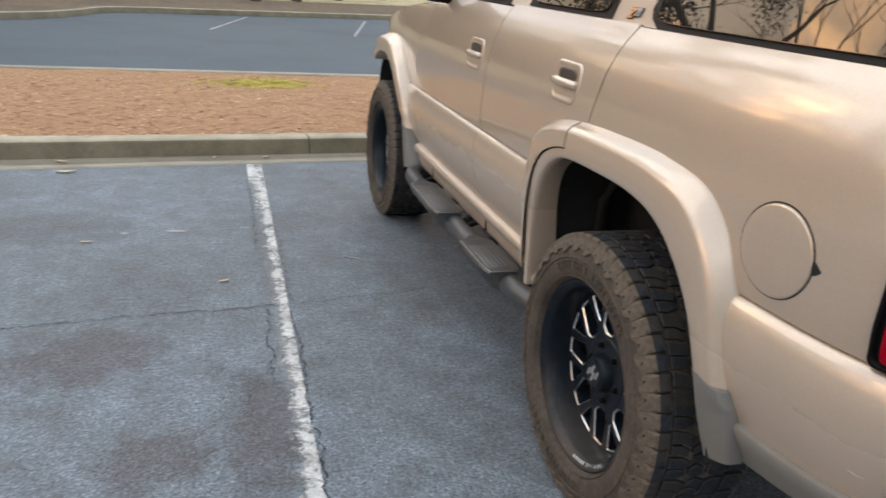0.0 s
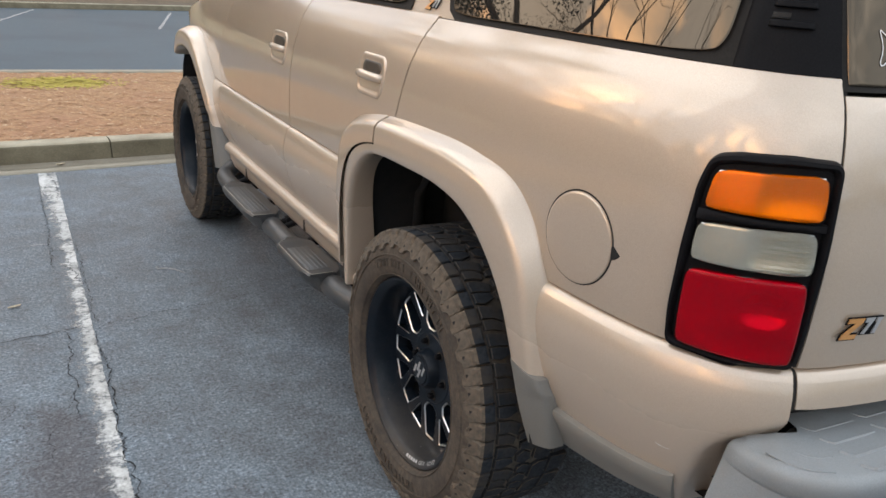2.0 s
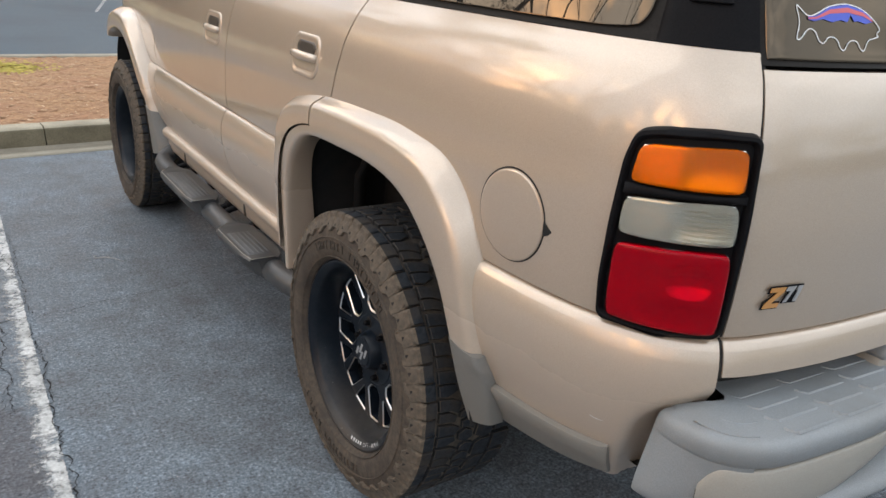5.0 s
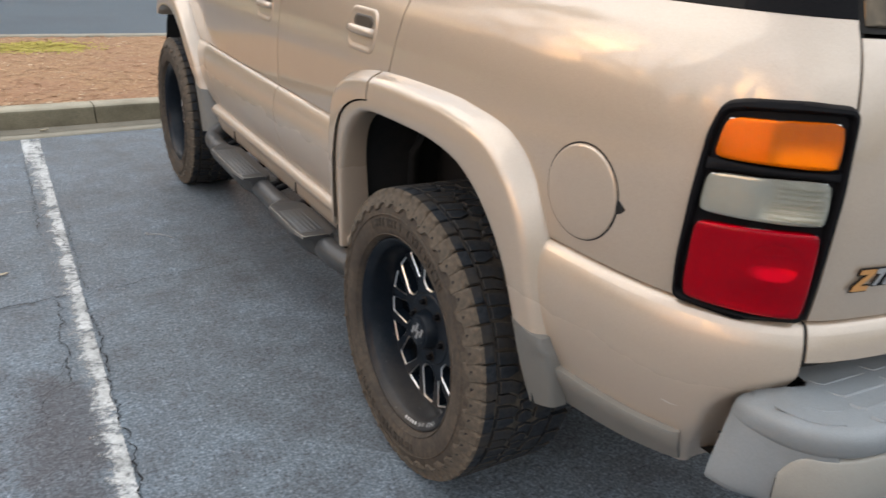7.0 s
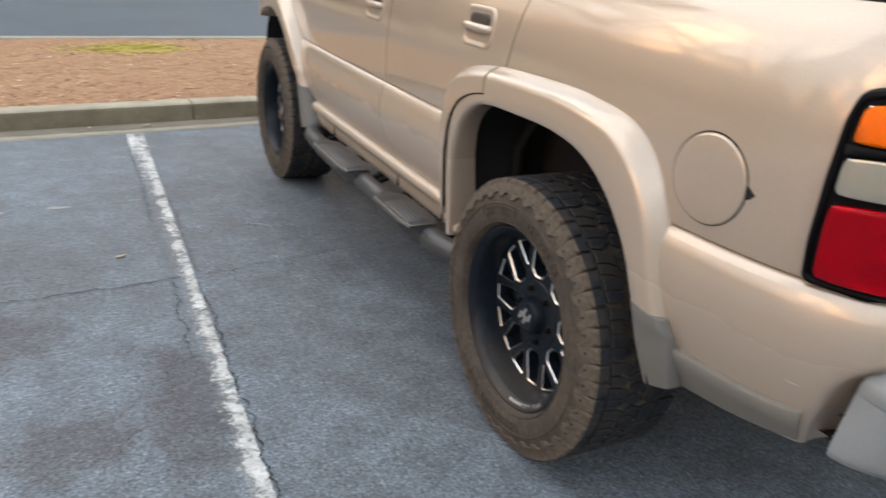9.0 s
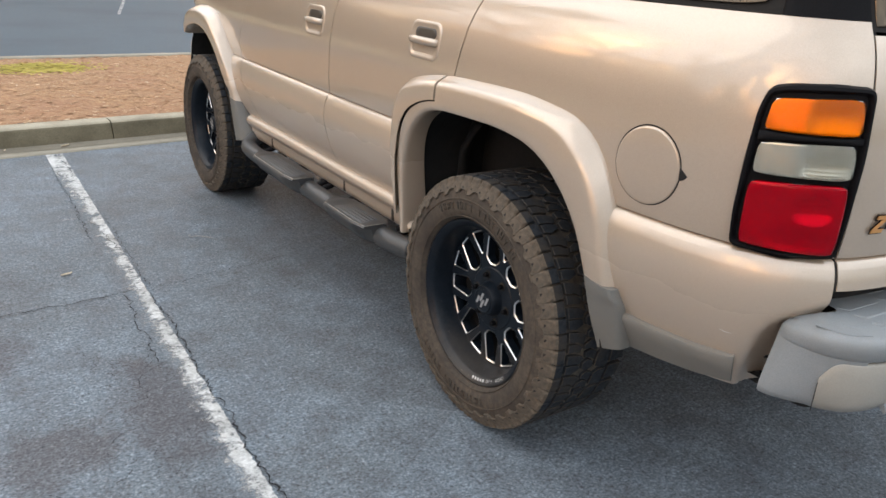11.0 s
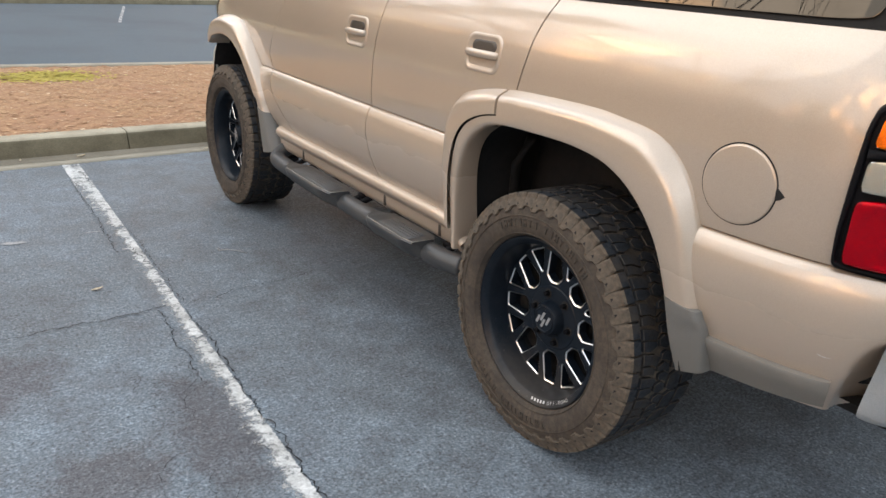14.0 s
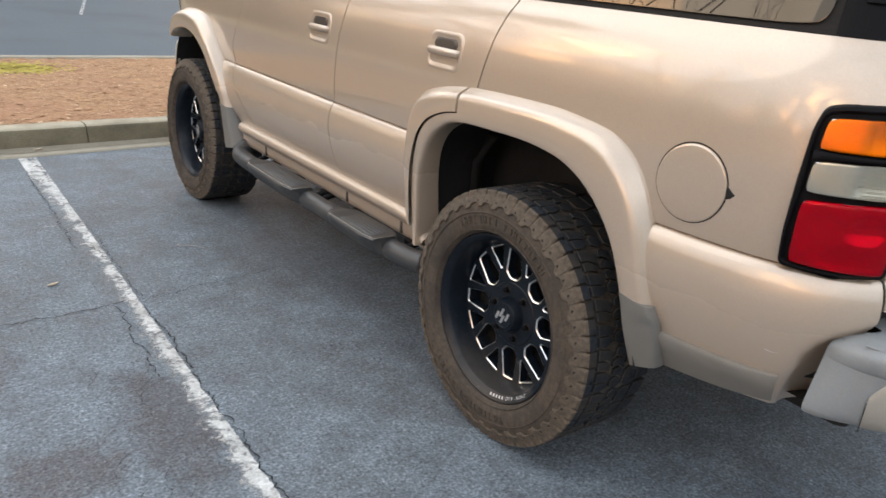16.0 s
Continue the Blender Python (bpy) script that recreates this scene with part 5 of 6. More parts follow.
loft(bm, [[skin(u, z, -0.05) for u in np.linspace(-2.3, -0.5, 30)] for z in (0.62, 0.9, 1.1)])
part("inner_shell", bm, DARK, suv)


# ---- wheels ----
HUB, R_T = 0.428, 0.431


def lathe(bm, profile, n=72):
    """profile: (x, radius) spun round the x axis."""
    rows = []
    for k in range(n):
        a = 2 * math.pi * k / n
        rows.append([bm.verts.new((px, pr * math.sin(a), pr * math.cos(a))) for px, pr in profile])
    for k in range(n):
        a, b = rows[k], rows[(k + 1) % n]
        for i in range(len(profile) - 1):
            bm.faces.new((a[i], b[i], b[i + 1], a[i + 1]))


def make_wheel():
    # hub and spokes: a plate with eight large and eight small windows, their edges milled bright
    FACE = 0.100
    wins = []
    for k in range(8):
        c = 2 * math.pi * k / 8 + 0.096
        for shape, ang in (([(0.121, 0.017), (0.142, 0.0375), (0.234, 0.0245)], c), ([(0.158, 0.0045), (0.235, 0.0345)], c + math.pi / 8)):
            pts = [(r, -w) for r, w in shape] + [(r, w) for r, w in reversed(shape)]
            pts = round_poly(pts, 0.007, 3)
            wins.append([(r * math.sin(ang) + w * math.cos(ang), r * math.cos(ang) - w * math.sin(ang)) for r, w in pts])
    bm = bmesh.new()
    edges = []

    def ring_of(pts, x):
        vs = [bm.verts.new((x, p[0], p[1])) for p in pts]
        return vs
    outer = ring_of([(0.244 * math.sin(2 * math.pi * k / 96), 0.244 * math.cos(2 * math.pi * k / 96)) for k in range(96)], FACE)
    loops = [outer]

    walls = []
    for i, w in enumerate(wins):
        cy, cz = sum(p[0] for p in w) / len(w), sum(p[1] for p in w) / len(w)

        def grow(d):
            out = []
            for y, z in w:
                k = 1 + d / math.hypot(y - cy, z - cz)
                out.append((cy + (y - cy) * k, cz + (z - cz) * k))
            return out
        g1, g0 = grow(0.0022), grow(-0.0026)
        loops.append(ring_of(g1, FACE))
        walls.append((g1, g0, grow(-0.003)))
    for lp in loops:
        for i in range(len(lp)):
            edges.append(bm.edges.new((lp[i], lp[(i + 1) % len(lp)])))
    bmesh.ops.triangle_fill(bm, use_beauty=True, edges=edges, normal=(-1, 0, 0))
    bmesh.ops.recalc_face_normals(bm, faces=bm.faces)
    if bm.faces and sum(f.normal.x for f in bm.faces) > 0:
        bmesh.ops.reverse_faces(bm, faces=bm.faces)
    wheel = part("wheel", bm, RIM, suv, "satin black off-road wheel with milled edges", smooth=False)
    for kind in (0, 1):
        edge = bmesh.new()
        g1, g0, _ = walls[kind]
        loft(edge, [[(FACE - 0.0002, y, z) for y, z in g1], [(FACE + 0.0028, y, z) for y, z in g0]], closed=True)
        bmesh.ops.recalc_face_normals(edge, faces=edge.faces)
        first = part("milled_edge", edge, MILLED, wheel, "bright milled window edge")
        for i in range(1, 8):
            o = new("milled_edge", first.data)
            o.parent = wheel
            o["label"] = "bright milled window edge"
            o.matrix_basis = pose(0, 0, 0, -45 * i, 0, 0)
        wall = bmesh.new()
        loft(wall, [[(FACE + 0.0028, y, z) for y, z in walls[kind][1]], [(FACE + 0.034, y, z) for y, z in walls[kind][2]]], closed=True)
        first = part("window_wall", wall, RIM, wheel)
        for i in range(1, 8):
            o = new("window_wall", first.data)
            o.parent = wheel
            o.matrix_basis = pose(0, 0, 0, -45 * i, 0, 0)
    bm = bmesh.new()
    lathe(bm, [(0.30, 0.238), (0.16, 0.240), (0.100, 0.243), (0.075, 0.247), (0.05, 0.253), (0.034, 0.258), (0.024, 0.262), (0.0185, 0.274), (0.012, 0.279), (0.0105, 0.283), (0.013, 0.287), (0.026, 0.289)], 96)
    part("rim", bm, RIM, wheel, "deep dished satin black rim")
    bm = bmesh.new()
    lathe(bm, [(0.160, 0.239), (0.160, 0.0)], 32)
    part("brake_disc", bm, DARK, wheel)
    # raised boss that carries the cap, dished towards the bolts
    bm = bmesh.new()
    lathe(bm, [(0.101, 0.112), (0.0975, 0.107), (0.0965, 0.070), (0.0940, 0.062), (0.072, 0.055), (0.064, 0.050), (0.0615, 0.044)], 48)
    sharpen(part("hub_boss", bm, RIM, wheel), 30)
    bm = bmesh.new()
    lathe(bm, [(0.0635, 0.044), (0.0595, 0.0425), (0.0585, 0.039), (0.0600, 0.0375), (0.0600, 0.0)], 40)
    cap = sharpen(part("hub_cap", bm, RIM, wheel), 30)
    bm = bmesh.new()
    for y, a, b in ((-0.020, -0.012, 0.018), (-0.004, -0.027, 0.004), (0.010, -0.006, 0.027), (0.024, -0.018, 0.010)):
        lo = [bm.verts.new((0.0600, y + dy - z * 0.45, z)) for dy, z in ((-0.0055, a), (0.0045, a), (0.0055, b), (-0.0045, b))]
        hi = [bm.verts.new((0.0586, v.co.y, v.co.z)) for v in lo]
        bm.faces.new(hi)
        for i in range(4):
            bm.faces.new((lo[i], lo[(i + 1) % 4], hi[(i + 1) % 4], hi[i]))
    bmesh.ops.recalc_face_normals(bm, faces=bm.faces)
    part("cap_emblem", bm, SILVER, cap, "silver slanted bars", smooth=False)
    for k in range(6):
        a = 2 * math.pi * (k + 0.35) / 6
        y, z = 0.084 * math.sin(a), 0.084 * math.cos(a)
        bm = bmesh.new()
        lathe(bm, [(0.0960, 0.0165), (0.0955, 0.0160), (0.0958, 0.0)], 16)
        for v in bm.verts:
            v.co.y += y
            v.co.z += z
        hole = part("bolt_hole", bm, DARK, wheel)
        bm = bmesh.new()
        lathe(bm, [(0.0955, 0.0100), (0.082, 0.0095), (0.079, 0.0065), (0.079, 0.0)], 6)
        for v in bm.verts:
            v.co.y += y
            v.co.z += z
        part("lug_nut", bm, BLACK, hole, smooth=False)
    # print on the rim's lip: bars for the maker's word, then a plain word
    for i in range(5):
        a = radians(187.2 + 3.1 * i)
        bm = bmesh.new()
        w = 0.0040
        bm.faces.new([bm.verts.new((x, r * math.sin(a) + q * w * math.cos(a), r * math.cos(a) - q * w * math.sin(a))) for q, r, x in ((-1, 0.2645, 0.0220), (1, 0.2645, 0.0220), (1, 0.2735, 0.0178), (-1, 0.2735, 0.0178))])
        part("lip_bar", bm, PRINT, wheel, smooth=False)
    for i, ch in enumerate("OFF-ROAD"):
        font = bpy.data.curves.new("letter", "FONT")
        font.body, font.size, font.align_x = ch, 0.0165, "CENTER"
        made = new("letter", font)
        me = bpy.data.meshes.new_from_object(made.evaluated_get(bpy.context.evaluated_depsgraph_get()))
        bpy.data.objects.remove(made)
        me.materials.clear()
        me.materials.append(PRINT)
        a = radians(204.5 + 2.95 * i)
        up, across = Vector((0.42, -math.sin(a), -math.cos(a))).normalized(), Vector((0, math.cos(a), -math.sin(a)))
        base = Vector((0.0172, 0.2742 * math.sin(a), 0.2742 * math.cos(a)))
        for v in me.vertices:
            v.co = base + across * v.co.x + up * v.co.y
        ob = new("letter", me)
        ob.parent = wheel
    # tyre
    bm = bmesh.new()
    prof = [(0.30, 0.28), (0.04, 0.284), (0.016, 0.287), (0.004, 0.293), (-0.004, 0.302), (-0.009, 0.320), (-0.010, 0.345), (-0.006, 0.370), (0.002, 0.392), (0.014, 0.408), (0.035, 0.416),
            (0.06, 0.4205), (0.10, 0.4215), (0.155, 0.422), (0.22, 0.4215), (0.275, 0.417), (0.30, 0.405), (0.315, 0.37), (0.32, 0.33), (0.31, 0.30), (0.30, 0.28)]
    lathe(bm, prof, 108)
    for f in bm.faces:
        f.material_index = 1 if 0.05 < f.calc_center_median().x < 0.29 and f.calc_center_median().yz.length > 0.41 else 0
    tyre = part("tyre", bm, [SIDEWALL, GROOVE], wheel, "dusty black all-terrain tyre")
    n = 18
    step = 2 * math.pi / n

    def repeat(name, bm, mat, count, phase=0.0):
        """The same small piece all round the tyre."""
        bmesh.ops.recalc_face_normals(bm, faces=bm.faces)
        first = part(name, bm, mat, wheel, smooth=False)
        for i in range(1, count):
            o = new(name, first.data)
            o.parent = wheel
            o.matrix_basis = pose(0, 0, 0, -math.degrees(i * 2 * math.pi / count), 0, 0)

    def tread(name, pts):
        """A block from its outline in (width, pitches round)."""
        bm = bmesh.new()
        cx, ca = sum(q[0] for q in pts) / len(pts), sum(q[1] for q in pts) / len(pts)
        lo, mid, hi = [], [], []
        for x, q in pts:
            lo.append(bm.verts.new((x, 0.417 * math.sin(q * step), 0.417 * math.cos(q * step))))
            for ring, r, k in ((mid, R_T - 0.0014, 0.03), (hi, R_T, 0.065)):
                xx, ss = x + (cx - x) * k, (q + (ca - q) * k) * step
                ring.append(bm.verts.new((xx, r * math.sin(ss), r * math.cos(ss))))
        bm.faces.new(hi)
        for i in range(len(lo)):
            j = (i + 1) % len(lo)
            bm.faces.new((lo[i], lo[j], mid[j], mid[i]))
            bm.faces.new((mid[i], mid[j], hi[j], hi[i])).material_index = 1
        repeat(name, bm, [TREAD, GROOVE], n)
    # two rows of split Z blocks on each side of a zigzag middle row
    tread("tread_block", [(0.058, 0.06), (0.084, 0.02), (0.116, 0.10), (0.112, 0.20), (0.086, 0.24), (0.058, 0.25)])
    tread("tread_block", [(0.058, 0.28), (0.088, 0.265), (0.112, 0.23), (0.126, 0.36), (0.100, 0.46), (0.058, 0.50)])
    tread("tread_block", [(0.058, 0.56), (0.082, 0.55), (0.108, 0.50), (0.114, 0.62), (0.090, 0.72), (0.058, 0.74)])
    tread("tread_block", [(0.058, 0.77), (0.092, 0.75), (0.118, 0.66), (0.128, 0.86), (0.104, 0.95), (0.058, 1.00)])
    tread("tread_block", [(0.126, 0.08), (0.152, 0.00), (0.172, 0.08), (0.168, 0.22), (0.146, 0.30), (0.124, 0.22)])
    tread("tread_block", [(0.132, 0.34), (0.150, 0.33), (0.172, 0.25), (0.178, 0.42), (0.154, 0.52), (0.130, 0.48)])
    tread("tread_block", [(0.122, 0.56), (0.152, 0.55), (0.176, 0.46), (0.174, 0.66), (0.150, 0.74), (0.124, 0.66)])
    tread("tread_block", [(0.134, 0.80), (0.152, 0.78), (0.174, 0.70), (0.180, 0.90), (0.154, 0.97), (0.136, 0.92)])
    tread("tread_block", [(0.180, 0.06), (0.206, -0.04), (0.238, 0.00), (0.238, 0.42), (0.208, 0.44), (0.184, 0.36)])
    tread("tread_block", [(0.184, 0.54), (0.210, 0.48), (0.238, 0.46), (0.238, 0.92), (0.206, 0.93), (0.186, 0.86)])
    tread("shoulder_block", [(0.246, 0.04), (0.302, 0.06), (0.302, 0.44), (0.246, 0.46)])
    tread("shoulder_block", [(0.246, 0.54), (0.302, 0.56), (0.302, 0.94), (0.246, 0.96)])
    # shoulder lugs that fold over onto the sidewall and end there in a stepped line
    side_x = lambda r: float(np.interp(r, (0.345, 0.370, 0.392, 0.408, 0.420, 0.43), (-0.010, -0.006, 0.002, 0.012, 0.018, 0.022)))
    contour = [(0.0, 0.386), (0.10, 0.384), (0.17, 0.371), (0.33, 0.370), (0.42, 0.384), (0.60, 0.386), (0.67, 0.375), (0.80, 0.374), (0.90, 0.387), (1.0, 0.386)]
    for a, b, far in ((0.006, 0.326, 0.048), (0.336, 0.660, 0.046), (0.670, 0.994, 0.050)):
        bm = bmesh.new()
        cols = []
        for k in range(9):
            q = a + (b - a) * k / 8
            ri = lerp_keys(contour, q)
            end = 0.004 if k in (0, 8) else 0.0
            cols.append([(side_x(ri) + 0.003, ri - 0.001, q), (side_x(ri) - 0.0045, ri + 0.0012, q), (side_x(ri) - 0.0062, ri + 0.004, q), (side_x(0.400) - 0.0062, 0.400, q), (side_x(0.413) - 0.0062 + end, 0.413, q),
                         (0.0105 + end, 0.4245, q), (0.018, 0.4290, q), (0.034, R_T - 0.0005, q), (far - 0.002, R_T, q), (far, R_T - 0.002, q), (far, 0.416, q)])
        qc = (a + b) / 2
        cols = [[(x, r, q if r < 0.418 else q + (qc - q) * 0.18) for x, r, q in col] for col in cols]
        put = lambda x, r, q: (x, r * math.sin(q * step), r * math.cos(q * step))
        for col, d in ((cols[0], -0.02), (cols[-1], 0.02)):
            skirt = [(x + 0.005, r - 0.005, q + d) for x, r, q in col]
            cols.insert(0, skirt) if d < 0 else cols.append(skirt)
        loft(bm, [[put(*p) for p in col] for col in cols])
        bmesh.ops.recalc_face_normals(bm, faces=bm.faces)
        qm = a + (b - a) * 0.55
        # a small pocket drawn flat: the shade in it is a dark face
        for r0, r1, w in ((0.392, 0.398, 0.036),):
            bm.faces.new([bm.verts.new(put(side_x(r) - 0.0072, r, qm + e * w)) for r, e in ((r0, -1), (r0, 1), (r1, 0.9), (r1, 0.3))]).material_index = 2
        for f in bm.faces:
            c = f.calc_center_median()
            if f.material_index != 2:
                f.material_index = 1 if c.x > 0.021 else 0
        repeat("shoulder_lug", bm, [DUST, TREAD, DARK], n)
    # small studs between the lugs' ends
    bm = bmesh.new()
    q = 0.33
    base = [bm.verts.new((-0.006, r * math.sin((q + e) * step), r * math.cos((q + e) * step))) for r, e in ((0.377, -0.03), (0.377, 0.03), (0.388, 0.03), (0.388, -0.03))]
    top = [bm.verts.new((-0.0125, r * math.sin((q + e) * step), r * math.cos((q + e) * step))) for r, e in ((0.380, -0.015), (0.380, 0.015), (0.385, 0.015), (0.385, -0.015))]
    bm.faces.new(top)
    for i in range(4):
        bm.faces.new((base[i], base[(i + 1) % 4], top[(i + 1) % 4], top[i]))
    repeat("stud", bm, DUST, n)
    # raised unreadable maker's marks on the sidewall, as bars
    marks = []
    for strokes in (((-0.8, -1, -0.4, 1), (-0.4, 0.5, 0.8, 1)), ((-0.8, -1, -0.35, 1), (0.35, -1, 0.8, 1), (-0.35, -0.2, 0.35, 0.2)), ((-0.2, -1, 0.25, 1), (-0.8, 0.55, 0.8, 1))):
        bar = bmesh.new()
        for a0, r0, a1, r1 in strokes:
            pts = [((0.3345 + 0.0125 * r) * math.sin(0.027 * w), (0.3345 + 0.0125 * r) * math.cos(0.027 * w)) for r, w in ((r0, a0), (r0, a1), (r1, a1), (r1, a0))]
            hi = [bar.verts.new((-0.0132, y, z)) for y, z in pts]
            lo = [bar.verts.new((-0.006, y, z)) for y, z in pts]
            bar.faces.new(hi)
            for i in range(4):
                bar.faces.new((lo[i], lo[(i + 1) % 4], hi[(i + 1) % 4], hi[i]))
        bmesh.ops.recalc_face_normals(bar, faces=bar.faces)
        marks.append(part("sidewall_bar", bar, SIDEWALL, wheel, smooth=False))
    for mark_ob, a in zip(marks, (33, 28, 23)):
        mark_ob.matrix_basis = pose(0, 0, 0, -a, 0, 0)
    for a0, count, skip in ((24, 16, 6), (138, 15, 5)):
        for i in range(count):
            if i % 11 == skip:
                continue
            o = new("sidewall_bar", marks[(i * 7 + count) % 3].data)
            o.parent = wheel
            o.matrix_basis = pose(0, 0, 0, -(a0 + (i * 4.6 if a0 > 100 else -i * 4.3)), 0, 0)
    bm = bmesh.new()
    for r, x in ((0.299, -0.001), (0.3565, -0.0068)):
        lathe(bm, [(x + 0.003, r - 0.003), (x - 0.005, r - 0.001), (x - 0.005, r + 0.001), (x + 0.003, r + 0.003)], 96)
    part("sidewall_ring", bm, SIDEWALL, wheel)
    return wheel


wheel = make_wheel()
wheel.matrix_basis = pose(0.012, -0.02, HUB, 0, 0, 0)
copy_thing(wheel, pose(0.012, 2.930, HUB, -83, 0, 0))
copy_thing(wheel, pose(2 * MID - 0.012, -0.02, HUB, 0, 0, 180))
copy_thing(wheel, pose(2 * MID - 0.012, 2.930, HUB, 40, 0, 180))


# ---- the ground and what lies on it ----
bm = bmesh.new()
bmesh.ops.create_grid(bm, x_segments=2, y_segments=2, size=600)
tagged(part("ground", bm, ASPHALT, smooth=False), "blue grey weathered asphalt of a car park", "ground", kind="structure")


def ribbon(pts, widths, z):
    """A flat strip along a line of (x, y)."""
    bm = bmesh.new()
    a, b = [], []
    for i, (x, y) in enumerate(pts):
        x0, y0 = pts[max(i - 1, 0)]
        x1, y1 = pts[min(i + 1, len(pts) - 1)]
        k = math.hypot(x1 - x0, y1 - y0) or 1
        nx, ny = -(y1 - y0) / k, (x1 - x0) / k
        w = widths[i] / 2
        a.append((x + nx * w, y + ny * w, z))
        b.append((x - nx * w, y - ny * w, z))
    loft(bm, [a, b])
    bmesh.ops.recalc_face_normals(bm, faces=bm.faces)
    return bm


def stall_line(x_far, y_far, x_near, y_near, width, seed):
    """A painted line whose one edge has worn to a ghost towards the lot."""
    rng = random.Random(seed)
    d = Vector((x_near - x_far, y_near - y_far, 0))
    n = 700
    edges = [[(s * width / 2 + rng.uniform(-0.003, 0.003), -d.length * k / n, 0.0035) for k in range(n + 1)] for s in (-1, 1)]
    bm = bmesh.new()
    loft(bm, edges)
    bmesh.ops.recalc_face_normals(bm, faces=bm.faces)
    ob = tagged(part("stall_line", bm, LINE, smooth=False), "worn white painted stall line on asphalt", "road marking", kind="structure")
    ob.matrix_basis = pose(x_far, y_far, 0, 0, 0, math.degrees(math.atan2(d.x, -d.y)))
    return ob


stall_line(-0.724, 4.145, -0.782, -1.25, 0.112, 1)
stall_line(2.25, 4.30, 2.23, -1.15, 0.112, 2)


def wander(p, q, step, amp, seed):
    """A jagged line from p to q."""
    rng = random.Random(seed)
    p, q = Vector((*p, 0)), Vector((*q, 0))
    n = max(2, int((q - p).length / step))
    side = Vector((-(q - p).y, (q - p).x, 0)).normalized()
    out, off = [], 0.0
    for k in range(n + 1):
        off = off * 0.8 + rng.uniform(-amp, amp)
        e = p + (q - p) * (k / n) + side * off
        out.append((e.x + rng.uniform(-1, 1) * step * 0.5, e.y + rng.uniform(-1, 1) * step * 0.5))
    return out


def crack(p, q, width, amp, seed):
    rng = random.Random(seed + 50)
    pts = wander(p, q, 0.016, amp, seed)
    ws = [width * rng.uniform(0.15, 1.35) * min(1.0, 0.3 + 6 * min(i, len(pts) - 1 - i) / len(pts)) for i in range(len(pts))]
    ob = part("crack", ribbon(pts, ws, 0.0052), CRACK, smooth=False)
    return tagged(ob, "thin dark crack in the asphalt", "crack", group="cracks in the asphalt", kind="structure")


crack((-0.690, 1.45), (-0.702, -0.9), 0.0056, 0.007, 3)
crack((-0.702, -0.9), (-0.73, -3.5), 0.006, 0.006, 4)
crack((-0.672, 2.6), (-0.676, 1.45), 0.003, 0.004, 31)
crack((-0.785, 3.8), (-0.80, 2.2), 0.0045, 0.006, 5)
crack((-0.80, 1.50), (-0.815, 0.75), 0.0048, 0.010, 6)
crack((-0.815, 0.95), (-0.93, 0.55), 0.002, 0.012, 61)
crack((-0.86, 0.78), (-1.15, 0.66), 0.0016, 0.012, 62)
crack((-0.665, 1.50), (-2.3, 1.40), 0.0055, 0.008, 7)
crack((-0.665, 1.50), (0.05, 1.62), 0.0032, 0.009, 8)
crack((-0.74, 2.35), (-0.69, 1.98), 0.0032, 0.012, 9)
crack((-0.69, 3.95), (-0.70, 3.45), 0.004, 0.006, 10)

rng = random.Random(90)
for k in range(26):
    x, y, a = rng.uniform(-1.25, -0.84), rng.uniform(-0.5, 1.3), rng.uniform(0, math.pi)
    l = rng.uniform(0.05, 0.16)
    crack((x, y), (x + math.cos(a) * l, y + math.sin(a) * l), 0.0017, 0.008, 200 + k)

rng = random.Random(12)


def litter_leaf(x, y, size, turn, mat, z=0.004, name="fallen_leaf", label="small curled dry leaf on the asphalt"):
    """A curled dry leaf."""
    bm = bmesh.new()
    rows = []
    for i in range(7):
        t = i / 6
        w = 0.32 * math.sin(math.pi * min(1, t * 0.92 + 0.06)) ** 0.8
        rows.append([((t - 0.5) * size, s * w * size * 0.5, z + size * (0.10 * abs(s) ** 1.5 + 0.12 * (t - 0.5) ** 2)) for s in (-1, -0.5, 0, 0.5, 1)])
    loft(bm, rows)
    bmesh.ops.recalc_face_normals(bm, faces=bm.faces)
    ob = part(name, bm, mat)
    ob.matrix_basis = pose(x, y, 0, 0, 0, turn)
    return tagged(ob, label, "leaf", group="fallen leaves")


for x, y, s, a in ((-0.985, 1.815, 0.055, 20), (-1.70, 2.44, 0.06, 5), (-2.03, 3.90, 0.13, 8), (-2.10, 4.16, 0.09, 160), (-0.62, 4.33, 0.07, 30), (-1.02, 4.32, 0.05, 80), (0.30, 4.30, 0.05, 15)):
    litter_leaf(x, y, s, a, DRYLEAF, 0.016 if y > 4.0 else 0.004)
bm = bmesh.new()
tube(bm, [(-0.33, 2.08, 0.006), (-0.29, 2.06, 0.012), (-0.25, 2.03, 0.010), (-0.215, 1.985, 0.006)], 0.0025, 6)
tube(bm, [(-0.33, 2.08, 0.006), (-0.335, 2.10, 0.008), (-0.322, 2.11, 0.006)], 0.003, 6)
tagged(part("twig", bm, PALE), "thin pale bent twig on the asphalt", "twig")


def smear(x, y, sx, sy, seed):
    rng = random.Random(seed)
    bm = bmesh.new()
    vs = [bm.verts.new((x + sx * math.cos(a) * rng.uniform(0.5, 1.1), y + sy * math.sin(a) * rng.uniform(0.5, 1.1), 0.003)) for a in np.linspace(0, 2 * math.pi, 26)[:-1]]
    bm.faces.new(vs)
    return tagged(part("chalk_smear", bm, PALE, smooth=False), "pale smear on the asphalt", "stain", group="smears on the asphalt", kind="structure")


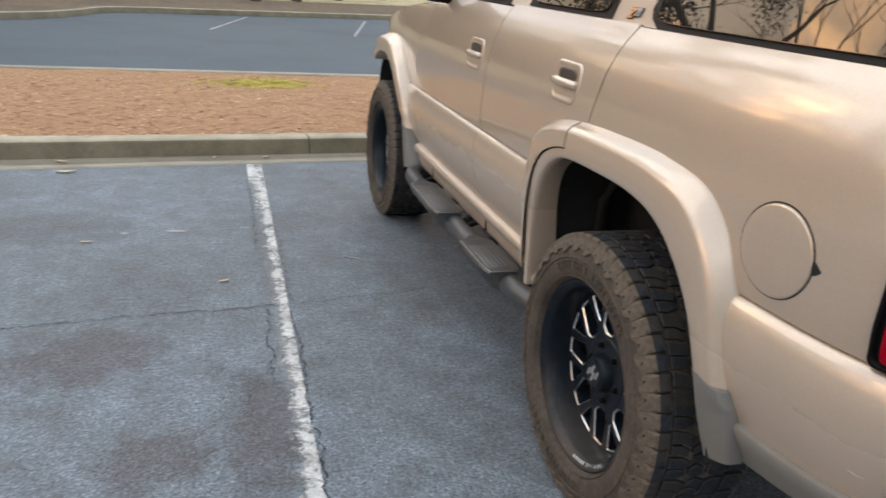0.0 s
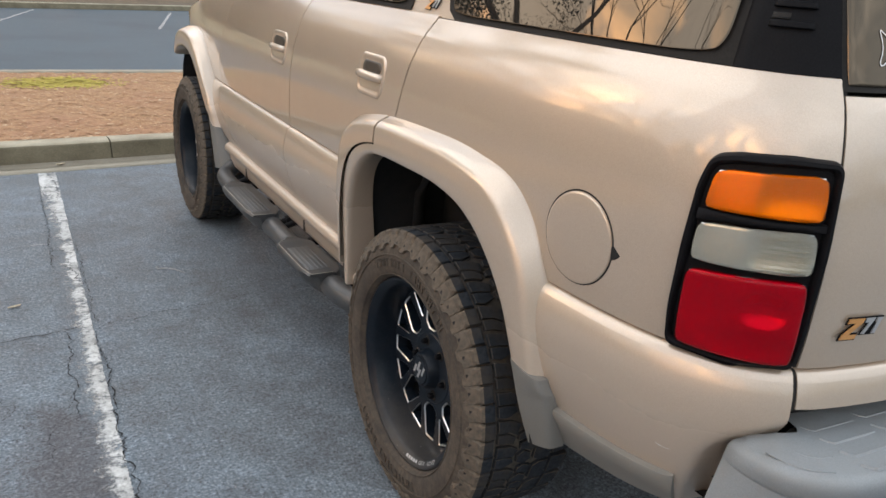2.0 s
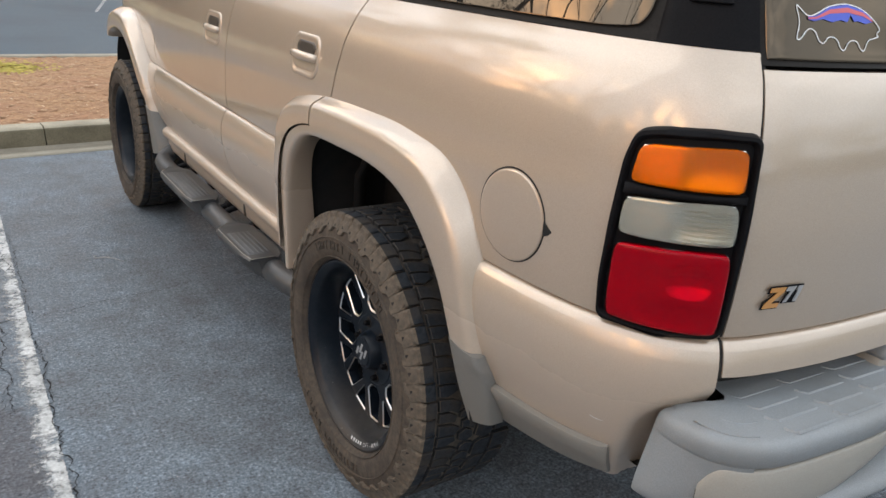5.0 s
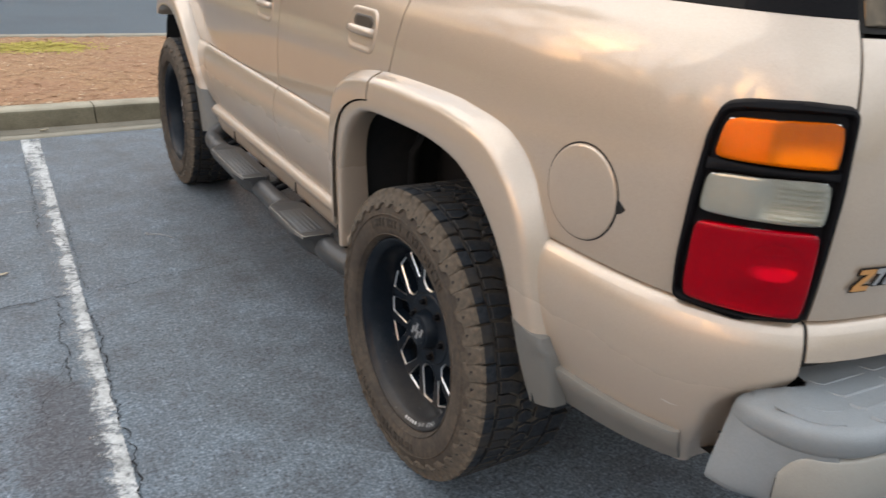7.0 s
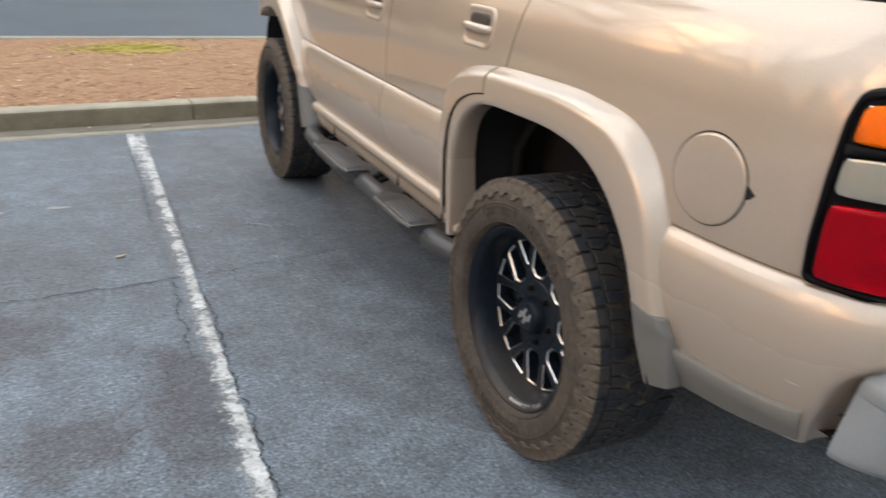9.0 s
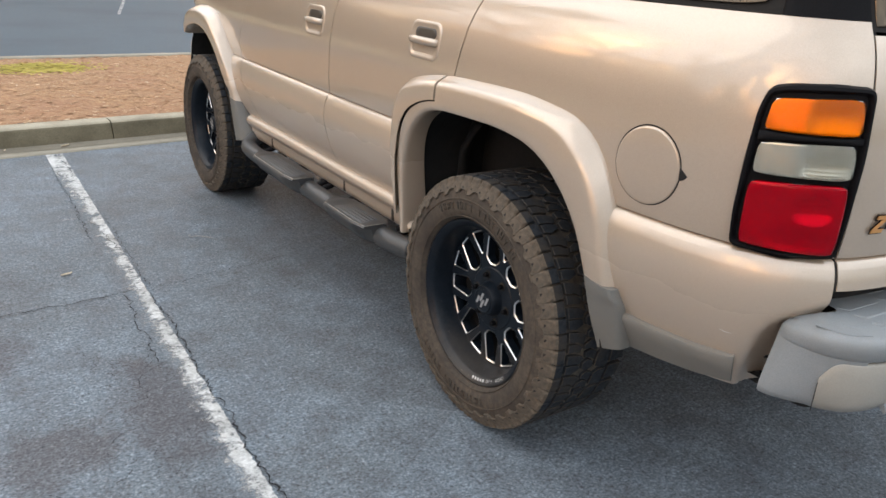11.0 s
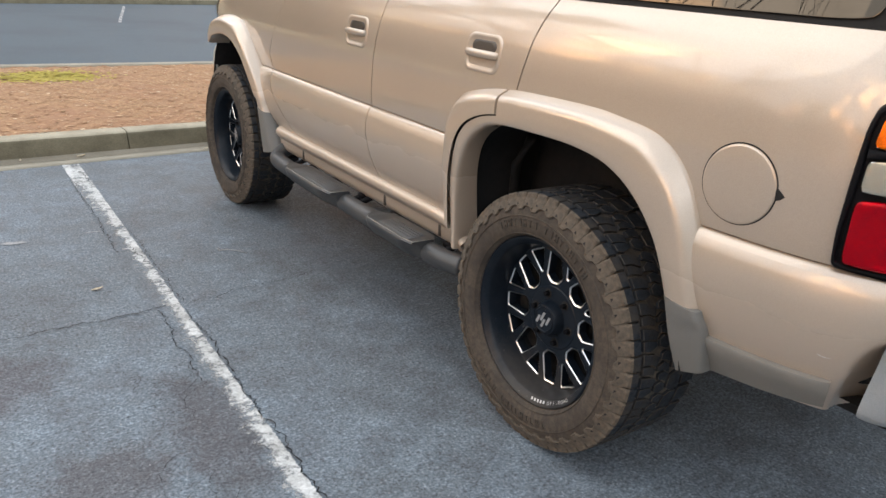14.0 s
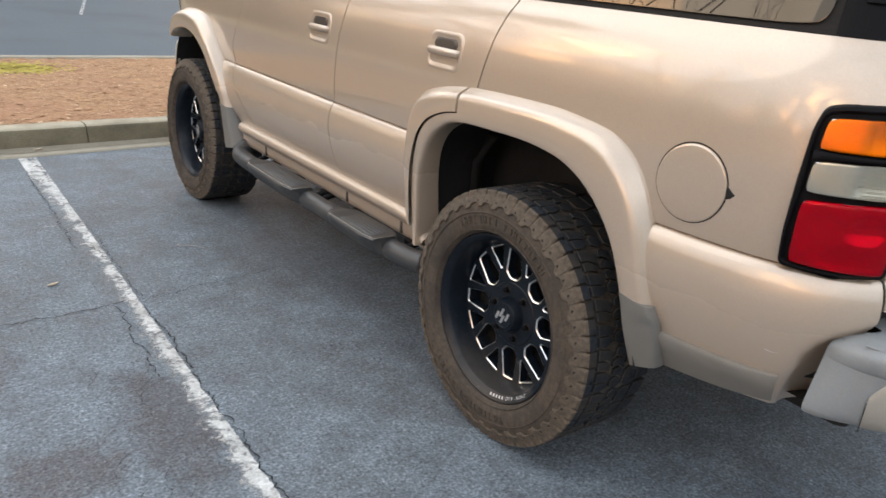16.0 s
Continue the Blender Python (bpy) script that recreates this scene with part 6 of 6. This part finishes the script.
smear(-1.25, 2.60, 0.075, 0.030, 1)
smear(-1.52, 2.58, 0.03, 0.018, 2)
smear(-0.85, 2.63, 0.05, 0.006, 3)
bm = bmesh.new()
for k in range(420):
    x, y = rng.uniform(-2.6, 1.4), rng.uniform(-1.2, 4.1)
    s = rng.uniform(0.0015, 0.0042)
    z = 0.003
    vs = [bm.verts.new((x + s * math.cos(a), y + s * math.sin(a), z + rng.uniform(0, 0.002))) for a in (0.3, 1.9, 3.3, 4.9)]
    bm.faces.new(vs)
tagged(part("grit", bm, PALE, smooth=False), "scattered pale grit on the asphalt", "grit", kind="stuff")

# ---- kerb, gutter and planting strip ----
def kerbed(x, y):
    """From the kerb's own frame: x along it, y behind its foot. The strip widens a little to one side."""
    w = min(1.0, max(0.0, y / 3.4))
    a = radians(6.0 - 2.4 * w)
    return (x * math.cos(a) - y * math.sin(a), 4.485 + 0.06 * w + x * math.sin(a) + y * math.cos(a))


def kerb_unit(x0, x1):
    bm = bmesh.new()
    n = max(2, int((x1 - x0) / 0.15))
    prof = [(-0.005, 0.0), (0.004, 0.03), (0.030, 0.115), (0.038, 0.134), (0.055, 0.146), (0.075, 0.150), (0.16, 0.152), (0.185, 0.148), (0.19, 0.05)]
    r = random.Random(int(x0 * 10))
    rings = []
    for k in range(n + 1):
        x = x0 + 0.004 + (x1 - x0 - 0.008) * k / n
        rings.append([(*kerbed(x, y + r.uniform(-0.0015, 0.0015)), z + r.uniform(-0.0015, 0.0015)) for y, z in prof])
    loft(bm, rings, cap=False)
    for ring in (rings[0], rings[-1]):
        bm.faces.new([bm.verts.new(p) for p in ring])
    bmesh.ops.recalc_face_normals(bm, faces=bm.faces)
    return bm


bm = bmesh.new()
rings = []
for k in range(61):
    x = -18 + 36 * k / 60
    rings.append([(*kerbed(x, y), z) for y, z in ((-0.240, -0.01), (-0.235, 0.007), (-0.13, 0.005), (-0.01, 0.012), (0.02, 0.012))])
loft(bm, rings)
bmesh.ops.recalc_face_normals(bm, faces=bm.faces)
gutter = tagged(part("gutter", bm, GUTTER), "pale concrete gutter pan along the kerb", "gutter", kind="structure")
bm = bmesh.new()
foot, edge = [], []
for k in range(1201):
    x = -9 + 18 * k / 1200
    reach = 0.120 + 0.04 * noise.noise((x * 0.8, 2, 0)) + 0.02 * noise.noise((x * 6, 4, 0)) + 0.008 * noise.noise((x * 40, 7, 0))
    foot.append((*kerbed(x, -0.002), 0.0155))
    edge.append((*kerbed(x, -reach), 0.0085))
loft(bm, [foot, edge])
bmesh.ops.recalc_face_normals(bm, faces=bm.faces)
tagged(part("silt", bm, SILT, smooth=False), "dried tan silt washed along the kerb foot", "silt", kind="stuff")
kerb = tagged(new("kerb"), "weathered grey concrete kerb with joints", "kerb", kind="structure")
for k in range(-6, 6):
    x0 = -0.252 + 3.05 * k
    stone = sharpen(part("kerb_stone", kerb_unit(x0, x0 + 3.05), [CONCRETE, KERB_SHADED_FACE], kerb), 45)
    # steep faces take the darker concrete, grime with shade painted in
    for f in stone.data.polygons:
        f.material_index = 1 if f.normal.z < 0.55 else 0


def strip_height(x, y):
    return 0.135 + 0.035 * math.sin(math.pi * min(1, max(0, y / 3.7))) + 0.014 * noise.noise((x * 1.7, y * 1.7, 0)) + 0.012 * noise.noise((x * 7, y * 7, 3)) + 0.010 * noise.noise((x * 22, y * 22, 5))


bm = bmesh.new()
rows = []
xs = np.concatenate([np.linspace(-16, -5, 30), np.linspace(-4.9, 3.5, 260), np.linspace(3.6, 16, 30)])
for k in range(101):
    y = 0.186 + 3.50 * k / 100
    rows.append([(*kerbed(x, y), strip_height(x, y)) for x in xs])
loft(bm, rows)
bmesh.ops.recalc_face_normals(bm, faces=bm.faces)
tagged(part("planting_strip", bm, MULCH), "strip of reddish brown pine straw mulch", "mulch", kind="structure")
bm = bmesh.new()
rng = random.Random(21)
for k in range(17000):
    x = rng.uniform(-5.2, 3.6)
    y = 0.16 + 3.55 * rng.random() ** 1.25
    z = strip_height(x, y) + rng.uniform(0.001, 0.004)
    px, py = kerbed(x, y)
    a, l, w = rng.uniform(0, math.pi), rng.uniform(0.015, 0.055), rng.uniform(0.004, 0.012) * (2.6 if k % 4 == 0 else 1.0)
    dx, dy = math.cos(a) * l / 2, math.sin(a) * l / 2
    nx, ny = -math.sin(a) * w / 2, math.cos(a) * w / 2
    t = rng.uniform(-0.03, 0.03) * l
    e = rng.uniform(-0.25, 0.25) * w
    vs = [bm.verts.new(p) for p in ((px - dx - nx, py - dy - ny, z - t), (px + dx - nx, py + dy - ny, z + t), (px + dx + nx, py + dy + ny, z + t + e), (px - dx + nx, py - dy + ny, z - t + e))]
    bm.faces.new(vs)
litter = tagged(part("straw_litter", bm, CHIP, smooth=False), "loose pine needles and bark chips on the strip", "litter", kind="stuff")
bm = bmesh.new()
for cx, cy, sx, sy, n in ((-0.22, 2.80, 0.46, 0.36, 3000), (-0.46, 2.74, 0.70, 0.30, 500)):
    for k in range(n):
        x, y = rng.gauss(cx, sx * 0.45), rng.gauss(cy, sy * 0.5)
        z = strip_height(x, y) + 0.004
        px, py = kerbed(x, y)
        a, l, w = rng.uniform(0, math.pi), rng.uniform(0.012, 0.034), rng.uniform(0.008, 0.02)
        c, d, tip = math.cos(a), math.sin(a), rng.uniform(-0.003, 0.004)
        vs = [bm.verts.new((px + c * p - d * q, py + d * p + c * q, z + h)) for p, q, h in ((-l, -w * 0.5, 0.0), (0, -w, tip), (l, 0, 0.0), (0, w, -tip))]
        bm.faces.new(vs)
tagged(part("moss", bm, MOSS, smooth=False), "yellow green moss patch on the mulch", "moss", kind="stuff")
bm = bmesh.new()
rings = []
for x in np.linspace(-18, 18, 60):
    rings.append([(*kerbed(x, y), z) for y, z in ((3.66, 0.10), (3.66, 0.148), (3.68, 0.154), (3.80, 0.154), (3.82, 0.145), (3.83, 0.0))])
loft(bm, rings)
bmesh.ops.recalc_face_normals(bm, faces=bm.faces)
tagged(part("kerb_back", bm, GUTTER), "pale concrete kerb along the far side of the strip", "kerb", kind="structure")

# ---- the lot beyond ----
bm = bmesh.new()
loft(bm, [[(*kerbed(x, 3.80), 0.0025) for x in np.linspace(-30, 40, 30)], [(x, 12.0 + 0.2 * x, 0.0025) for x in np.linspace(-30, 40, 30)], [(x, 26.0 + 0.35 * x, 0.0025) for x in np.linspace(-30, 40, 30)]])
bmesh.ops.recalc_face_normals(bm, faces=bm.faces)
tagged(part("far_lot", bm, FAR_ASPHALT, smooth=False), "smooth blue grey asphalt beyond the strip", "road", kind="structure")
for p, q in (((-1.06, 15.6), (-0.12, 19.8)), ((2.08, 15.75), (3.22, 20.6)), ((5.4, 17.0), (6.6, 21.9))):
    n = 40
    pts = [(p[0] + (q[0] - p[0]) * k / n, p[1] + (q[1] - p[1]) * k / n) for k in range(n + 1)]
    tagged(part("far_stall_line", ribbon(pts, [0.065] * (n + 1), 0.0055), LINE_FAR, smooth=False), "worn white stall line across the far lot", "road marking", group="far stall lines", kind="structure")
FAR = [(-30, 9.0), (-9.0, 13.2), (-6.0, 14.9), (-4.6, 16.0), (-3.9, 17.3), (-3.5, 18.6), (-2.6, 19.3), (-1.6, 19.65), (0.84, 20.55), (3.64, 21.6), (12, 24.8), (40, 35.5)]
line = [(p.x, p.y) for p in spline([(x, y, 0) for x, y in FAR], 8)]


def offset(line, d):
    out = []
    for i, (x, y) in enumerate(line):
        x0, y0 = line[max(i - 1, 0)]
        x1, y1 = line[min(i + 1, len(line) - 1)]
        k = math.hypot(x1 - x0, y1 - y0)
        out.append((x - (y1 - y0) / k * d, y + (x1 - x0) / k * d))
    return out


bm = bmesh.new()
loft(bm, [[(x, y, z) for x, y in offset(line, d)] for d, z in ((-0.02, 0.0), (0.02, 0.13), (0.05, 0.15), (0.18, 0.152), (0.19, 0.06))])
bmesh.ops.recalc_face_normals(bm, faces=bm.faces)
far_kerb = part("far_kerb", bm, [KERB_SHADED_FACE, CONCRETE])
# the lit upper edge is painted: pale bevel, shaded concrete on the rest
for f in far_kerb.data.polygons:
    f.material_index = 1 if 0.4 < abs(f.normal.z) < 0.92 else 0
tagged(far_kerb, "weathered concrete kerb across the far lot", "kerb", kind="structure")
bm = bmesh.new()
loft(bm, [[(x, y + d, z) for x, y in offset(line, 0.18)] for d, z in ((0, 0.145), (1.2, 0.16), (2.6, 0.17), (4.8, 0.17))])
bmesh.ops.recalc_face_normals(bm, faces=bm.faces)
tagged(part("verge", bm, VERGE), "bare brown verge behind the far kerb", "verge", kind="structure")
bm = bmesh.new()
loft(bm, [[(x * k, y + d, z) for x, y in offset(line, 0.18)] for d, z, k in ((4.7, 0.18, 1), (12, 0.3, 1.3), (30, 0.7, 2), (120, 2.0, 5))])
bmesh.ops.recalc_face_normals(bm, faces=bm.faces)
tagged(part("lawn", bm, LAWN), "dry winter lawn beyond the car park", "lawn", kind="structure")


# ---- trees ----
def limb(bm, p, d, length, r, depth, rng, tips, n=6):
    """A tapering crooked limb that forks."""
    pts, rs = [p], [r]
    k = 4 if depth > 1 else 3
    for i in range(k):
        d = (d + Vector((rng.uniform(-1, 1), rng.uniform(-1, 1), rng.uniform(-0.6, 0.8))) * 0.20).normalized()
        pts.append(pts[-1] + d * length / k)
        rs.append(r * (1 - 0.42 * (i + 1) / k))
    tube(bm, pts, rs, n if depth > 2 else 4, cap=False)
    if depth <= 0:
        tips.append(pts[-1])
        return
    for i in range(rng.choice((2, 3, 3)) if depth > 1 else 3):
        at = rng.randint(2, k) if i and depth < 6 else k
        nd = (d + Vector((rng.uniform(-1, 1), rng.uniform(-1, 1), rng.uniform(-0.35, 0.6))) * 0.85).normalized()
        limb(bm, pts[at], nd, length * rng.uniform(0.62, 0.84), rs[at] * rng.uniform(0.55, 0.78), depth - 1, rng, tips, n)
        if depth > 2:
            tips.append(pts[at])


def leafy(bm, centres, rng, count, spread, size):
    for c in centres:
        for _ in range(count):
            p = c + Vector((rng.gauss(0, spread), rng.gauss(0, spread), rng.gauss(0, spread * 0.7)))
            a = Vector((rng.uniform(-1, 1), rng.uniform(-1, 1), rng.uniform(-1, 1))).normalized() * size * rng.uniform(0.5, 1.2)
            b = a.orthogonal().normalized() * size * rng.uniform(0.3, 0.7)
            bm.faces.new([bm.verts.new(v) for v in (p - a, p - b, p + a, p + b)])


def tree(x, y, height, seed, leaves=0, depth=5, r=0.22, label="", size=0.16):
    rng = random.Random(seed)
    root = empty("tree", label, "tree", "trees round the car park")
    root.location = (x, y, 0.0 if abs(y) < 12 else 0.1)
    bm = bmesh.new()
    tips = []
    limb(bm, Vector((0, 0, -0.1)), Vector((rng.uniform(-0.08, 0.08), rng.uniform(-0.08, 0.08), 1)), height * 0.34, r, depth, rng, tips, 9)
    part("trunk", bm, BARK, root)
    if leaves:
        bm = bmesh.new()
        leafy(bm, tips, rng, leaves, height * 0.032, size)
        part("crown", bm, LEAF, root, smooth=False)
    return root


BARE = "large bare winter tree with dark branches"
GREEN = "tall evergreen tree with dense dark crown"
tree(-11.1, 12.6, 16.5, 5, 0, 7, 0.32, BARE)
tree(-9.0, 21.0, 16.0, 23, 260, 4, 0.22, GREEN, 0.09)
tree(-10.9, 18.8, 12.0, 8, 150, 4, 0.20, GREEN, 0.04)
tree(-13.2, 11.0, 17.0, 9, 0, 7, 0.26, BARE)
tree(-12.6, 7.6, 17.0, 31, 0, 7, 0.28, BARE)
tree(-15.5, 9.4, 16.0, 15, 0, 7, 0.24, BARE)
tree(-17.0, 8.0, 11.0, 11, 0, 5, 0.25, BARE)
tree(-15.0, 19.0, 10.0, 12, 0, 5, 0.20, BARE)
for i, (x, y, h, lv) in enumerate(((0.39, 24.8, 9, 0), (1.84, 26.0, 10, 4), (3.54, 28.0, 9, 0), (-0.69, 27.4, 11, 4), (5.6, 30.2, 9, 0), (-3.4, 27.6, 10, 4), (-5.6, 26.4, 9, 0), (7.6, 33.0, 11, 4), (-0.3, 33.5, 10, 0), (1.7, 35.5, 11, 4), (-8.5, 25.0, 10, 4))):
    tree(x, y, h, 40 + i, lv, 4, 0.19, GREEN if lv else BARE, 0.22)

# woods that close the view round the car park
bm_t, bm_l = bmesh.new(), bmesh.new()
rng = random.Random(77)
for k in range(430):
    # the extra ones at 95 to 205 degrees are unseen, added against low light
    a = radians(rng.uniform(0, 360) if k < 190 else rng.uniform(288, 352) if k < 320 else rng.uniform(95, 205))
    near = 200 < math.degrees(a) < 350
    behind = 115 < math.degrees(a) < 250
    d = rng.uniform(70, 95) if behind else rng.uniform(34, 52) if near else rng.uniform(60, 95)
    x, y = d * math.sin(a) * 1.05, d * math.cos(a) + 4
    h = rng.uniform(7.0, 9.0) if 285 < math.degrees(a) < 352 else rng.uniform(3.5, 5) if behind else rng.uniform(6, 11)
    tube(bm_t, [(x, y, 0), (x + rng.uniform(-0.3, 0.3), y, h * 0.5), (x, y, h * 0.95)], [0.22, 0.15, 0.04], 6, cap=False)
    cs = [Vector((x + rng.gauss(0, 1.3), y + rng.gauss(0, 1.3), h * rng.uniform(0.10, 1.0))) for _ in range(13)]
    leafy(bm_l, cs, rng, 40, 0.75, 0.30)
woods = tagged(part("far_woods_trunks", bm_t, BARK), "trunks of the woods round the car park", "woods", kind="stuff")
tagged(part("far_woods", bm_l, LEAF, smooth=False), "dark mixed woods round the car park", "woods", kind="stuff")
